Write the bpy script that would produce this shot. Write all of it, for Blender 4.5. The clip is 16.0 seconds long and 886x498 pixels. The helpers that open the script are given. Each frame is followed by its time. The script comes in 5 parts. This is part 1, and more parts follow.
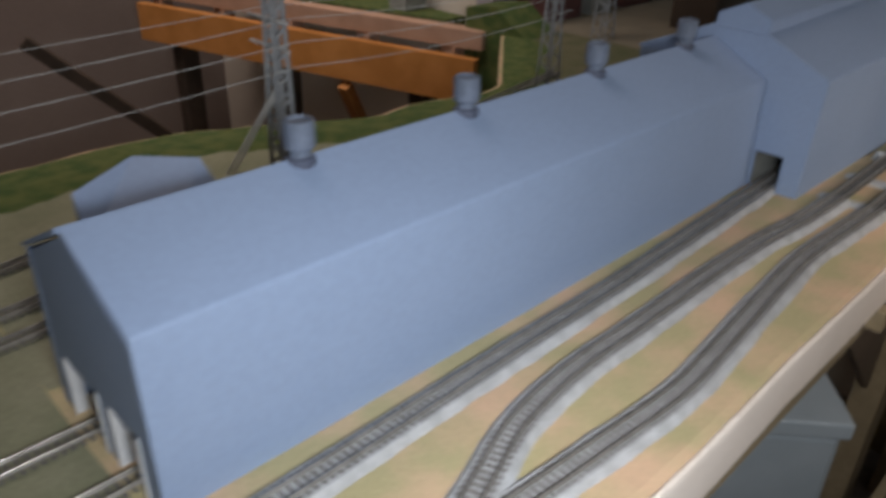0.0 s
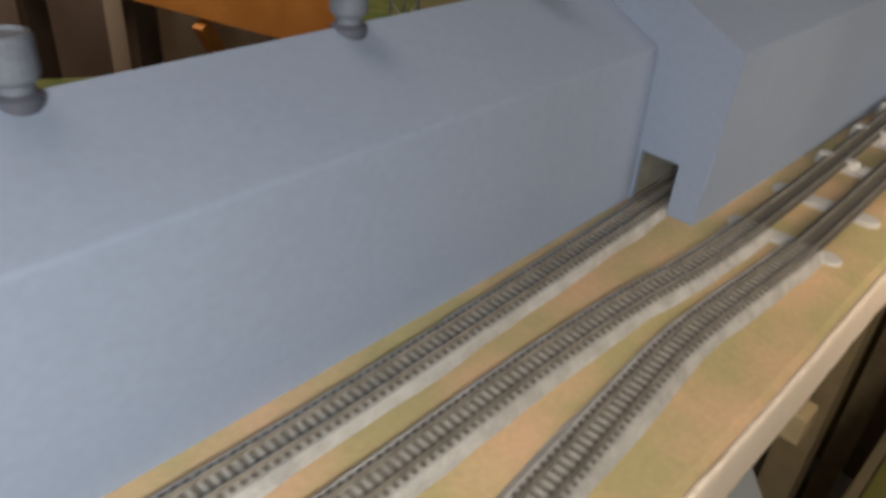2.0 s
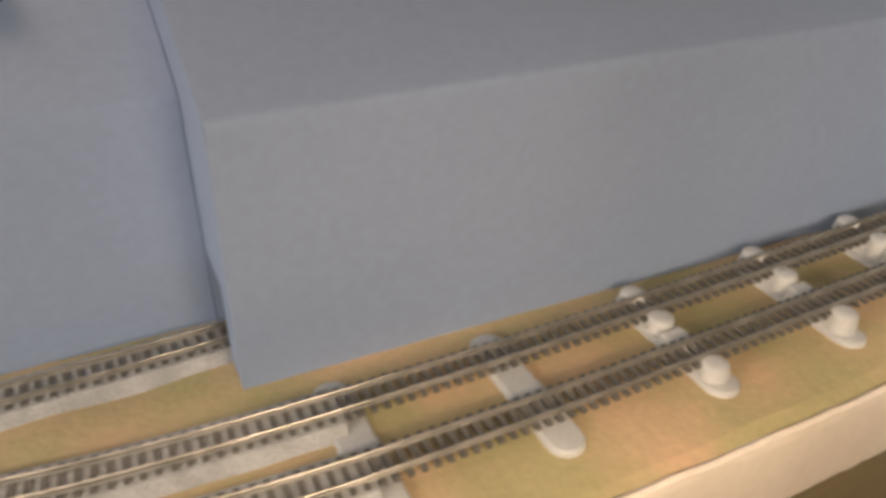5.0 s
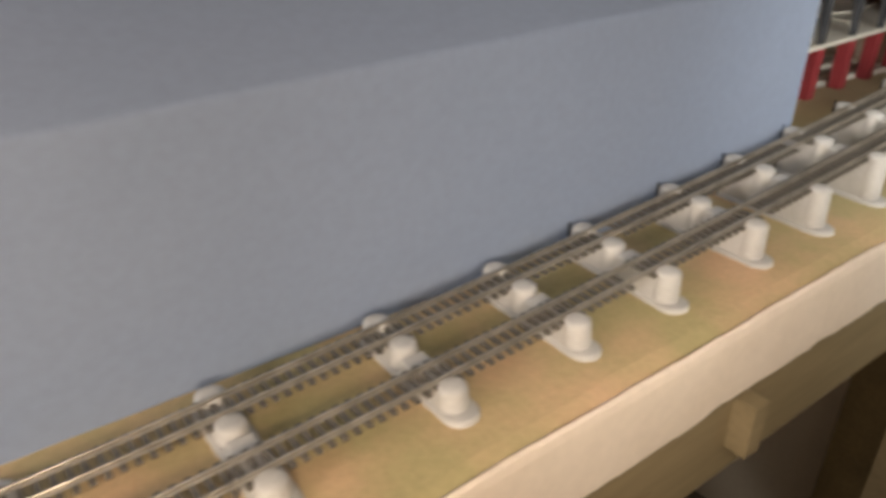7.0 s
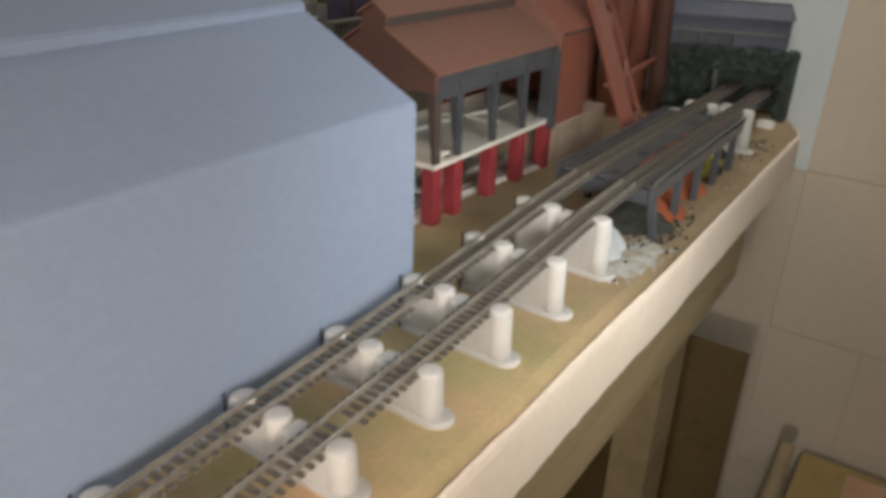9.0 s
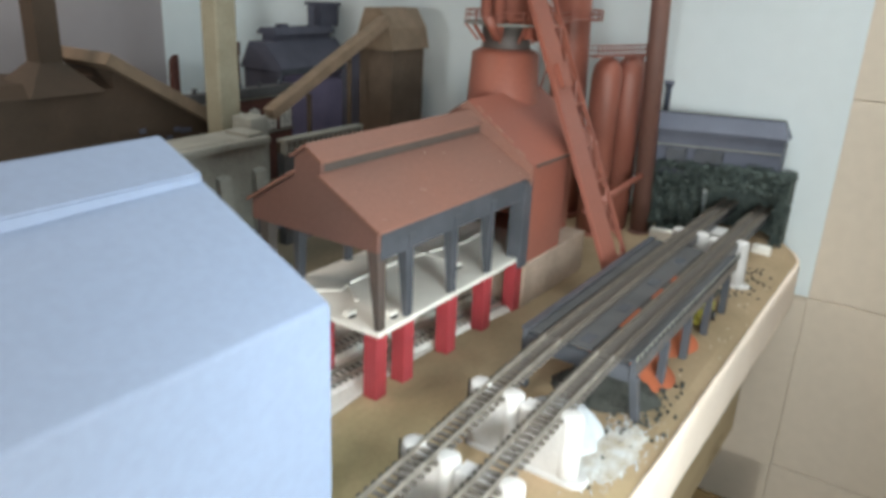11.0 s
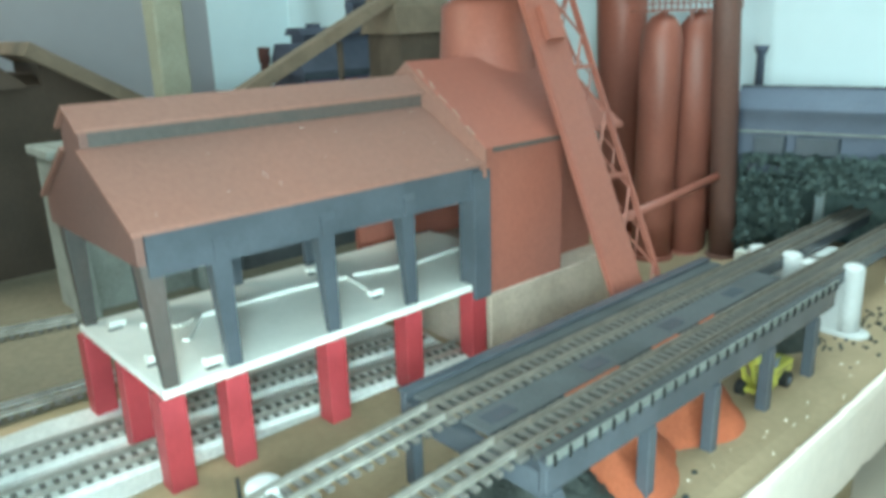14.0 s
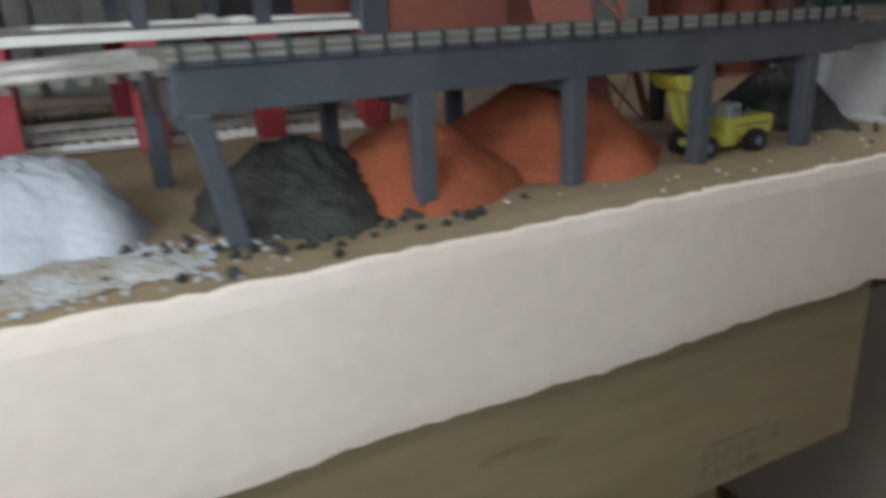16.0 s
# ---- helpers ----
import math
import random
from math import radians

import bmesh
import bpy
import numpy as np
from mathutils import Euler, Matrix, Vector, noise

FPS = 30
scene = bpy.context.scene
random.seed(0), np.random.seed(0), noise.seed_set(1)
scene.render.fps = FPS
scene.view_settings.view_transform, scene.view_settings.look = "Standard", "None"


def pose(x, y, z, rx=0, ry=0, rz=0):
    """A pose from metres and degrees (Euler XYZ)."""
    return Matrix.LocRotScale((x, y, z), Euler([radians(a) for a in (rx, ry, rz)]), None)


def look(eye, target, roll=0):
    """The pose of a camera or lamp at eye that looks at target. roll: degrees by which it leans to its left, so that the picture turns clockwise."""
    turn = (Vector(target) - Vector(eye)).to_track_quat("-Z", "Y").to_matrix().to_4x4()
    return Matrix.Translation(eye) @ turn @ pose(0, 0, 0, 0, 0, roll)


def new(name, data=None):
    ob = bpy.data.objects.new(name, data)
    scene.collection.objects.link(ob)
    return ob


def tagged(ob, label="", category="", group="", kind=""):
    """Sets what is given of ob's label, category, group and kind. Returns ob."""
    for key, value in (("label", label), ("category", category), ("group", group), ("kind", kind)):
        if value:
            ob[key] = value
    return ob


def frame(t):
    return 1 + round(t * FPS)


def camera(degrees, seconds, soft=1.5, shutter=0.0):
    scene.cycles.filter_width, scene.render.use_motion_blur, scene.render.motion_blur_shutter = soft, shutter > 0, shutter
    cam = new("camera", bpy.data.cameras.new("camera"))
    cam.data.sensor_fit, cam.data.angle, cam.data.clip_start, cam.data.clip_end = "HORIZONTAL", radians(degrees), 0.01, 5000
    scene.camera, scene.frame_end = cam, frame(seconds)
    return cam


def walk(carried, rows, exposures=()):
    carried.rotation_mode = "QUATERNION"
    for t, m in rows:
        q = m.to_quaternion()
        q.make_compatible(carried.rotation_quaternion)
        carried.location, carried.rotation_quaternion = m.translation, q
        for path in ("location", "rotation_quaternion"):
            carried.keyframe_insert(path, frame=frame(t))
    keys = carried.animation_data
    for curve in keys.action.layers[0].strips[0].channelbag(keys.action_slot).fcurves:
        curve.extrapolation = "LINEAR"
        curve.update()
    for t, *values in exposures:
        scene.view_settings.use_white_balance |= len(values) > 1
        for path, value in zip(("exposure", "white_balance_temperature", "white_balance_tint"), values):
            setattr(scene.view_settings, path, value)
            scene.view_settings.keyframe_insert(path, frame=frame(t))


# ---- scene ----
cam = camera(60.8, 16.0, soft=3.8, shutter=0.5)
PATH = [
    (0, (-0.6272, -0.1278, 0.2737), (-0.4238, 0.0715, 0.1192), 1.74),
    (0.5, (-0.5672, -0.1566, 0.2876), (-0.3525, 0.0357, 0.1396), 3.03),
    (1, (-0.5161, -0.1497, 0.2694), (-0.2938, 0.0299, 0.1168), 2.47),
    (1.5, (-0.4409, -0.1065, 0.2339), (-0.2184, 0.0614, 0.0688), 3.75),
    (2, (-0.3682, -0.0715, 0.2256), (-0.1638, 0.1091, 0.0506), 4.75),
    (2.5, (-0.2931, -0.0625, 0.2119), (-0.0921, 0.1185, 0.0336), 7.14),
    (3, (-0.2298, -0.0702, 0.1912), (-0.0489, 0.1373, 0.0202), 7.65),
    (3.2, (-0.1892, -0.089, 0.1957), (-0.0349, 0.134, 0.0184), 5.32),
    (5.3, (0.0224, -0.1401, 0.1967), (0.1458, 0.1037, 0.0226), 1.63),
    (5.5, (0.0377, -0.1434, 0.1933), (0.162, 0.0998, 0.019), 1.60),
    (6, (0.0716, -0.1487, 0.1854), (0.2052, 0.0905, 0.0124), 2.46),
    (6.5, (0.1019, -0.1535, 0.1808), (0.25, 0.0842, 0.018), 2.05),
    (7, (0.1381, -0.1531, 0.1836), (0.3064, 0.0736, 0.0247), 0.00),
    (7.5, (0.1707, -0.1547, 0.1814), (0.3619, 0.0555, 0.0256), 1.28),
    (8, (0.2217, -0.1536, 0.188), (0.4404, 0.0336, 0.0393), 2.48),
    (8.5, (0.2525, -0.1457, 0.1919), (0.4845, 0.0285, 0.0476), 2.93),
    (9, (0.287, -0.1339, 0.1965), (0.5318, 0.0295, 0.061), 2.16),
    (9.5, (0.3055, -0.1403, 0.2096), (0.5538, 0.0202, 0.0771), 1.62),
    (10, (0.3057, -0.1331, 0.2273), (0.5631, 0.0227, 0.1071), 2.47),
    (12.3, (0.5247, -0.0788, 0.2233), (0.7655, 0.1115, 0.1194), 3.26),
    (12.5, (0.537, -0.0853, 0.2202), (0.7752, 0.1081, 0.1161), 3.00),
    (13, (0.5569, -0.0982, 0.2096), (0.7876, 0.1056, 0.1084), 1.99),
    (13.5, (0.5684, -0.107, 0.1915), (0.7911, 0.1077, 0.095), 0.87),
    (14, (0.5803, -0.1188, 0.1653), (0.788, 0.1113, 0.0711), -1.73),
    (14.5, (0.618, -0.1355, 0.1172), (0.8009, 0.115, 0.0236), -1.50),
    (15, (0.6535, -0.1475, 0.0844), (0.805, 0.1249, -0.0041), -1.81),
    (15.5, (0.6741, -0.1532, 0.055), (0.8101, 0.1281, -0.0309), -3.31),
    (16, (0.707, -0.1536, 0.0509), (0.8494, 0.1179, -0.0538), -1.94),
]
EXPOSURES = [
    (0.0, 0.3, 6400, 13), (0.5, 0.4, 6550, 10), (1.0, 0.7, 6650, 6), (1.5, 0.6, 6900, 6), (2.0, 0.68, 8000, 12), (2.5, 0.87, 8500, 14), (3.2, 1.03, 8800, 15), (5.3, 0.97, 8500, 16),
    (7.0, 1.07, 8300, 16), (8.0, 1.02, 8200, 15), (8.7, 1.08, 8100, 15), (9.2, 1.45, 7800, 14), (10.2, 1.82, 7500, 14), (12.3, 2.9, 5900, -11), (14.0, 2.85, 5700, -20), (14.6, 2.65, 5650, -22), (15.0, 2.25, 5650, -17),
    (15.5, 1.35, 6000, 4), (16.0, 1.28, 6500, 12),
]
walk(cam, [(t, look(eye, target, roll)) for t, eye, target, roll in PATH], EXPOSURES)

# ---- world and light ----
U = 0.0648  # one bay of the trestle, in metres


def world_light():
    w = bpy.data.worlds.new("basement")
    w.use_nodes = True
    bg = w.node_tree.nodes["Background"]
    bg.inputs[0].default_value = (0.55, 0.6, 0.7, 1)
    bg.inputs[1].default_value = 0.02
    scene.world = w


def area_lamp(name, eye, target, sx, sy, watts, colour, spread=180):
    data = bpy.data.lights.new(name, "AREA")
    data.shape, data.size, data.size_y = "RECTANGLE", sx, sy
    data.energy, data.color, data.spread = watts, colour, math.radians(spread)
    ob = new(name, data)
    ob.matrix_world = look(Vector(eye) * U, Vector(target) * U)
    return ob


world_light()
# Fixed unseen fills along the aisle stand in for the carried torch
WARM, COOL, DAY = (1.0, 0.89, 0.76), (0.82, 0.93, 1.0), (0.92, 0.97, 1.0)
area_lamp("torch_fill_west", (-9.3, -3.2, 3.9), (-5.0, 1.0, 0.3), 0.10, 0.07, 0.95, DAY, 130)
area_lamp("torch_fill_door", (-3.2, -3.2, 2.6), (-0.6, 0.6, 0.3), 0.10, 0.07, 0.05, WARM, 130)
area_lamp("torch_fill_middle", (1.2, -3.2, 2.2), (2.9, 0.4, 0.3), 0.10, 0.07, 0.15, WARM, 130)
area_lamp("torch_fill_east", (4.2, -3.4, 2.2), (7.0, 0.8, 0.4), 0.10, 0.07, 0.058, (0.97, 0.97, 0.95), 90)
area_lamp("torch_fill_yard", (8.0, -2.8, 2.7), (11.4, 2.3, 0.5), 0.10, 0.07, 0.080, COOL, 95)
area_lamp("torch_fill_low", (10.2, -4.0, 1.3), (11.3, 1.0, 0.4), 0.06, 0.05, 0.09, COOL, 150)
# Unseen fills added overhead to brighten the end wall, the room and far side
area_lamp("end_wall_fill", (13.6, -1.3, 9.5), (17.3, -1.8, 0.2), 0.3, 0.15, 0.09, DAY, 75)
area_lamp("end_high_fill", (14.4, -1.0, 13.5), (17.2, 1.6, 1.5), 0.7, 0.15, 0.45, COOL)
area_lamp("room_fill", (0.0, -9.0, 19.0), (3.0, 3.0, 0.0), 1.3, 0.6, 0.78, DAY)
area_lamp("far_side_fill", (-4.0, 17.0, 19.0), (-1.0, 17.0, 0.0), 1.0, 0.6, 3.6, (1.0, 0.88, 0.80), 95)


# ---- materials ----
def mat(name, base, second=None, rough=0.7, metal=0.0, scale=60.0, bump=0.15, fine=600.0, mix=0.5, spec=0.4, grainy=0.3, stretch=(1, 1, 1)):
    """Two-scale procedural surface: blotches between base and second, fine grain in brightness and bump."""
    m = bpy.data.materials.new(name)
    m.use_nodes = True
    n, k = m.node_tree.nodes, m.node_tree.links
    p = n["Principled BSDF"]
    co = n.new("ShaderNodeTexCoord")
    big, small = n.new("ShaderNodeTexNoise"), n.new("ShaderNodeTexNoise")
    big.inputs["Scale"].default_value, big.inputs["Detail"].default_value = scale, 4
    small.inputs["Scale"].default_value, small.inputs["Detail"].default_value = fine, 3
    lay = n.new("ShaderNodeMapping")
    lay.inputs["Scale"].default_value = stretch
    k.new(co.outputs["Object"], lay.inputs["Vector"])
    for t in (big, small):
        k.new(lay.outputs["Vector"], t.inputs["Vector"])
    ramp = n.new("ShaderNodeValToRGB")
    ramp.color_ramp.elements[0].position, ramp.color_ramp.elements[1].position = 0.5 - 0.25 * mix, 0.5 + 0.25 * mix
    second = second or [c * 0.8 for c in base]
    ramp.color_ramp.elements[0].color, ramp.color_ramp.elements[1].color = (*base, 1), (*second, 1)
    k.new(big.outputs["Fac"], ramp.inputs["Fac"])
    grain = n.new("ShaderNodeMix")
    grain.data_type, grain.blend_type = "RGBA", "MULTIPLY"
    grain.inputs["Factor"].default_value = grainy
    k.new(ramp.outputs["Color"], grain.inputs["A"])
    gr = n.new("ShaderNodeValToRGB")
    gr.color_ramp.elements[0].color, gr.color_ramp.elements[1].color = (0.55, 0.55, 0.55, 1), (1.25, 1.25, 1.25, 1)
    gr.color_ramp.elements[0].position, gr.color_ramp.elements[1].position = 0.3, 0.7
    k.new(small.outputs["Fac"], gr.inputs["Fac"])
    k.new(gr.outputs["Color"], grain.inputs["B"])
    k.new(grain.outputs["Result"], p.inputs["Base Color"])
    b = n.new("ShaderNodeBump")
    b.inputs["Strength"].default_value, b.inputs["Distance"].default_value = bump, 0.002
    k.new(small.outputs["Fac"], b.inputs["Height"])
    k.new(b.outputs["Normal"], p.inputs["Normal"])
    p.inputs["Roughness"].default_value, p.inputs["Metallic"].default_value = rough, metal
    p.inputs["Specular IOR Level"].default_value = spec
    return m


BLUE = mat("blue_paint", (0.295, 0.375, 0.53), (0.262, 0.338, 0.485), 0.55, scale=9, bump=0.04, fine=240, mix=1.6, grainy=0.09, spec=0.3)
GRASS = mat("green_scatter", (0.06, 0.10, 0.025), (0.12, 0.14, 0.04), 0.95, scale=60, bump=0.6, fine=500)
FOAM = mat("cut_foam", (0.90, 0.79, 0.69), (0.84, 0.725, 0.62), 0.85, scale=26, bump=0.10, fine=220, mix=1.0, grainy=0.08)
BALLAST = mat("grey_ballast", (0.54, 0.545, 0.55), (0.41, 0.41, 0.41), 0.9, scale=90, bump=0.5, fine=900, grainy=0.35)
TIE = mat("tie_plastic", (0.135, 0.125, 0.115), (0.17, 0.155, 0.14), 0.6, scale=300, fine=1500)
RAIL = mat("nickel_rail", (0.56, 0.53, 0.48), (0.40, 0.375, 0.33), 0.32, 0.75, scale=120, fine=1500, bump=0.04, grainy=0.2)
RUSTRAIL = mat("painted_rail", (0.16, 0.14, 0.12), (0.22, 0.19, 0.16), 0.5, 0.3, scale=200, fine=1500, bump=0.05)
PIER = mat("cast_concrete", (0.62, 0.62, 0.62), (0.53, 0.53, 0.53), 0.6, scale=40, bump=0.06, fine=500, grainy=0.12)
STEEL = mat("grey_blue_steel", (0.092, 0.10, 0.118), (0.075, 0.083, 0.098), 0.24, scale=50, bump=0.05, fine=600, grainy=0.15)
DECK = mat("weathered_deck", (0.10, 0.104, 0.11), (0.072, 0.075, 0.078), 0.75, scale=40, bump=0.12, fine=700)
OXIDE = mat("red_oxide", (0.36, 0.115, 0.075), (0.235, 0.105, 0.088), 0.42, scale=8, bump=0.06, fine=420, mix=1.3, grainy=0.2)
ROOFRED = mat("roof_brown_red", (0.30, 0.135, 0.098), (0.205, 0.125, 0.105), 0.5, scale=7, bump=0.08, fine=420, mix=1.3, grainy=0.22)
# Two tones darker than the roof, for gable end, monitor side and small parts
GABLE = mat("dark_gable_red", (0.205, 0.10, 0.08), (0.15, 0.085, 0.072), 0.55, scale=12, bump=0.08, fine=420, mix=1.2, grainy=0.2)
DULLBROWN = mat("dull_dark_brown", (0.115, 0.085, 0.075), (0.085, 0.075, 0.07), 0.5, scale=25, bump=0.06, fine=500)
GUARD = mat("weathered_guard", (0.27, 0.275, 0.255), (0.19, 0.195, 0.18), 0.6, scale=90, bump=0.1, fine=700)
NAVY = mat("navy_grey_wall", (0.08, 0.085, 0.12), (0.062, 0.066, 0.094), 0.6, scale=40, grainy=0.15)
REDCOL = mat("bright_red_paint", (0.40, 0.055, 0.068), (0.34, 0.047, 0.06), 0.45, scale=50, fine=600, grainy=0.15)
WHITE = mat("white_plastic", (0.84, 0.83, 0.78), (0.78, 0.77, 0.72), 0.35, scale=40, fine=400, bump=0.03, grainy=0.08)
BASE = mat("tan_footing", (0.50, 0.40, 0.33), (0.42, 0.335, 0.27), 0.8, scale=60, bump=0.2)
COAL = mat("coal_grit", (0.04, 0.044, 0.04), (0.062, 0.067, 0.06), 0.7, scale=200, bump=0.8, fine=900)
ORE = mat("orange_ore", (0.42, 0.118, 0.055), (0.34, 0.095, 0.045), 0.9, scale=60, bump=0.3, fine=700, grainy=0.3)
STONE = mat("white_stone", (0.52, 0.56, 0.60), (0.44, 0.475, 0.51), 0.85, scale=60, bump=0.25, fine=500, grainy=0.2)
YELLOW = mat("yellow_plastic", (0.50, 0.47, 0.085), (0.42, 0.39, 0.07), 0.45, scale=150)
BLACK = mat("black_rubber", (0.02, 0.02, 0.02), None, 0.6)
FOLIAGE = mat("dark_foliage", (0.062, 0.085, 0.083), (0.10, 0.13, 0.122), 0.9, scale=120, bump=0.5, fine=500)
SLATE = mat("slate_blue_wall", (0.105, 0.118, 0.165), (0.088, 0.10, 0.142), 0.5, scale=40, grainy=0.15)
PURPLE = mat("violet_grey_wall", (0.22, 0.19, 0.30), (0.18, 0.155, 0.25), 0.55, scale=40, grainy=0.15)
TAN = mat("tan_brown_wall", (0.235, 0.175, 0.125), (0.19, 0.142, 0.10), 0.7, scale=60)
DARKTAN = mat("dark_brown_wall", (0.12, 0.088, 0.065), (0.095, 0.07, 0.052), 0.7, scale=60)
BEIGE = mat("beige_post", (0.33, 0.31, 0.235), (0.27, 0.25, 0.185), 0.7, scale=30)
CONC = mat("pale_concrete", (0.33, 0.335, 0.305), (0.26, 0.265, 0.24), 0.85, scale=45, bump=0.3)
BRICK = mat("dark_brick", (0.12, 0.05, 0.042), (0.085, 0.036, 0.032), 0.8, scale=90)
REDBRICK = mat("red_brick", (0.21, 0.06, 0.065), (0.16, 0.05, 0.055), 0.7, scale=90)
GREYWALL = mat("lavender_grey_wall", (0.385, 0.36, 0.38), (0.355, 0.335, 0.355), 0.8, scale=2, bump=0.05, fine=60, mix=1.5, grainy=0.04)
ROUGH = mat("olive_ground", (0.30, 0.29, 0.19), (0.20, 0.21, 0.12), 0.6, scale=14, bump=0.4, fine=300, mix=0.8)
FIELD = mat("field_scatter", (0.16, 0.14, 0.08), (0.10, 0.11, 0.05), 0.95, scale=20, bump=0.5, fine=400, mix=0.8)
SKY = mat("sky_blue_wall", (0.72, 0.80, 0.83), (0.69, 0.775, 0.815), 0.75, scale=2, bump=0.05, fine=60, mix=1.5, grainy=0.04)
BLOCK = mat("cream_block", (0.72, 0.64, 0.54), (0.68, 0.60, 0.50), 0.8, scale=4, bump=0.15, fine=90, mix=1.3, grainy=0.07)
TIMBER = mat("raw_timber", (0.36, 0.275, 0.165), (0.26, 0.20, 0.115), 0.7, scale=40, bump=0.12, fine=260, mix=0.9, grainy=0.2, stretch=(0.12, 1.0, 1.0))
KNOT = mat("timber_knot", (0.24, 0.17, 0.095), (0.31, 0.235, 0.14), 0.7, scale=90, fine=400, stretch=(0.4, 1, 1))
STAMPINK = mat("faded_stamp_ink", (0.22, 0.17, 0.105), (0.31, 0.24, 0.145), 0.8, scale=160, fine=500)
ORANGEWOOD = mat("orange_timber", (0.62, 0.26, 0.07), (0.52, 0.21, 0.05), 0.6, scale=20, bump=0.1)
PINKWOOD = mat("pale_plank", (0.52, 0.32, 0.22), (0.45, 0.27, 0.18), 0.7, scale=20, bump=0.1)
DULLWOOD = mat("dull_brown_board", (0.16, 0.115, 0.085), (0.12, 0.088, 0.065), 0.75, scale=20, bump=0.15, stretch=(0.3, 1, 1))
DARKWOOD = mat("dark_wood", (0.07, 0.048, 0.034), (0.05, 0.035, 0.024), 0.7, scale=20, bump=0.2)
CARD = mat("cardboard", (0.36, 0.25, 0.10), (0.30, 0.21, 0.09), 0.85, scale=15, bump=0.15, fine=200)
FLOORM = mat("basement_floor", (0.24, 0.19, 0.15), (0.19, 0.155, 0.125), 0.8, scale=6, bump=0.2, fine=80)
CEILM = mat("ceiling_board", (0.5, 0.48, 0.45), None, 0.9, scale=4)
GREYPL = mat("grey_plastic", (0.42, 0.47, 0.50), (0.38, 0.43, 0.46), 0.5, scale=12, grainy=0.08)
VENT = mat("grey_vent", (0.16, 0.19, 0.25), (0.135, 0.16, 0.21), 0.6, scale=90)
MASTGREY = mat("mast_grey", (0.34, 0.35, 0.36), (0.28, 0.29, 0.30), 0.6, scale=90)
WIRE = mat("pale_wire", (0.62, 0.62, 0.6), None, 0.5)
OLIVE = mat("olive_cloth", (0.30, 0.28, 0.08), (0.23, 0.215, 0.06), 0.9, scale=10, bump=0.2)
YARD = mat("yard_dirt", (0.24, 0.20, 0.14), (0.18, 0.155, 0.11), 0.9, scale=18, bump=0.3, fine=300, mix=1.0)
PALE = mat("pale_grit", (0.80, 0.80, 0.77), (0.66, 0.655, 0.62), 0.9, scale=40, bump=0.3, fine=500)
DUST = mat("stone_dust", (0.60, 0.62, 0.62), (0.42, 0.37, 0.29), 0.95, scale=130, bump=0.6, fine=700, mix=0.7, grainy=0.3)
DARKCARD = mat("dark_cardboard", (0.17, 0.115, 0.05), (0.14, 0.095, 0.042), 0.85, scale=15, bump=0.15, fine=200)
INK = mat("dark_ink", (0.04, 0.04, 0.04), None, 0.7)


# ---- builders (all sizes below in bays) ----
def thing(name, label, category, group="", kind="", at=(0, 0, 0)):
    ob = new(name)
    ob.empty_display_size = 0.01
    ob.location = Vector(at) * U
    return tagged(ob, label, category, group, kind)


def part(name, bm, material, parent=None, label="", smooth=False):
    """Links a bmesh, given in bays in the world, as one mesh under parent."""
    me = bpy.data.meshes.new(name)
    bmesh.ops.recalc_face_normals(bm, faces=bm.faces)
    bmesh.ops.scale(bm, vec=(U, U, U), verts=bm.verts)
    if parent is not None:
        base = parent.location.copy()
        if parent.parent is not None:
            base += parent.parent.location
        bmesh.ops.translate(bm, vec=-base, verts=bm.verts)
    if smooth:
        for f in bm.faces:
            f.smooth = True
    bm.to_mesh(me)
    bm.free()
    me.materials.append(material)
    ob = new(name, me)
    if parent is not None:
        ob.parent = parent
    if label:
        ob["label"] = label
    return ob


def structure(name, bm, material, label, category):
    return tagged(part(name, bm, material), label, category, "", "structure")


def box(bm, x0, x1, y0, y1, z0, z1, bevel=0.0):
    m = Matrix.LocRotScale(((x0 + x1) / 2, (y0 + y1) / 2, (z0 + z1) / 2), None, (x1 - x0, y1 - y0, z1 - z0))
    made = bmesh.ops.create_cube(bm, size=1, matrix=m)["verts"]
    if bevel:
        edges = {e for v in made for e in v.link_edges}
        bmesh.ops.bevel(bm, geom=list(edges), offset=bevel, segments=2, affect="EDGES", profile=0.5)
    return bm


def B(*a, **k):
    return box(bmesh.new(), *a, **k)


def rod(bm, p0, p1, r0, r1=None, n=12):
    """A tapered round bar from p0 to p1."""
    p0, p1 = Vector(p0), Vector(p1)
    d = p1 - p0
    m = Matrix.Translation((p0 + p1) / 2) @ d.to_track_quat("Z", "Y").to_matrix().to_4x4()
    bmesh.ops.create_cone(bm, cap_ends=True, segments=n, radius1=r0, radius2=r0 if r1 is None else r1, depth=d.length, matrix=m)
    return bm


def bar(bm, p0, p1, w, h):
    """A square bar from p0 to p1, w wide and h high."""
    p0, p1 = Vector(p0), Vector(p1)
    d = p1 - p0
    m = Matrix.Translation((p0 + p1) / 2) @ d.to_track_quat("X", "Z").to_matrix().to_4x4() @ Matrix.Diagonal((d.length, w, h, 1))
    bmesh.ops.create_cube(bm, size=1, matrix=m)
    return bm


def prism(bm, profile, x0, x1, profile2=None):
    """A closed profile of (y, z) carried from x0 to x1."""
    a = [bm.verts.new((x0, y, z)) for y, z in profile]
    b = [bm.verts.new((x1, y, z)) for y, z in (profile2 or profile)]
    n = len(a)
    bm.faces.new(a)
    bm.faces.new(b[::-1])
    for i in range(n):
        bm.faces.new((a[i], b[i], b[(i + 1) % n], a[(i + 1) % n]))
    return bm


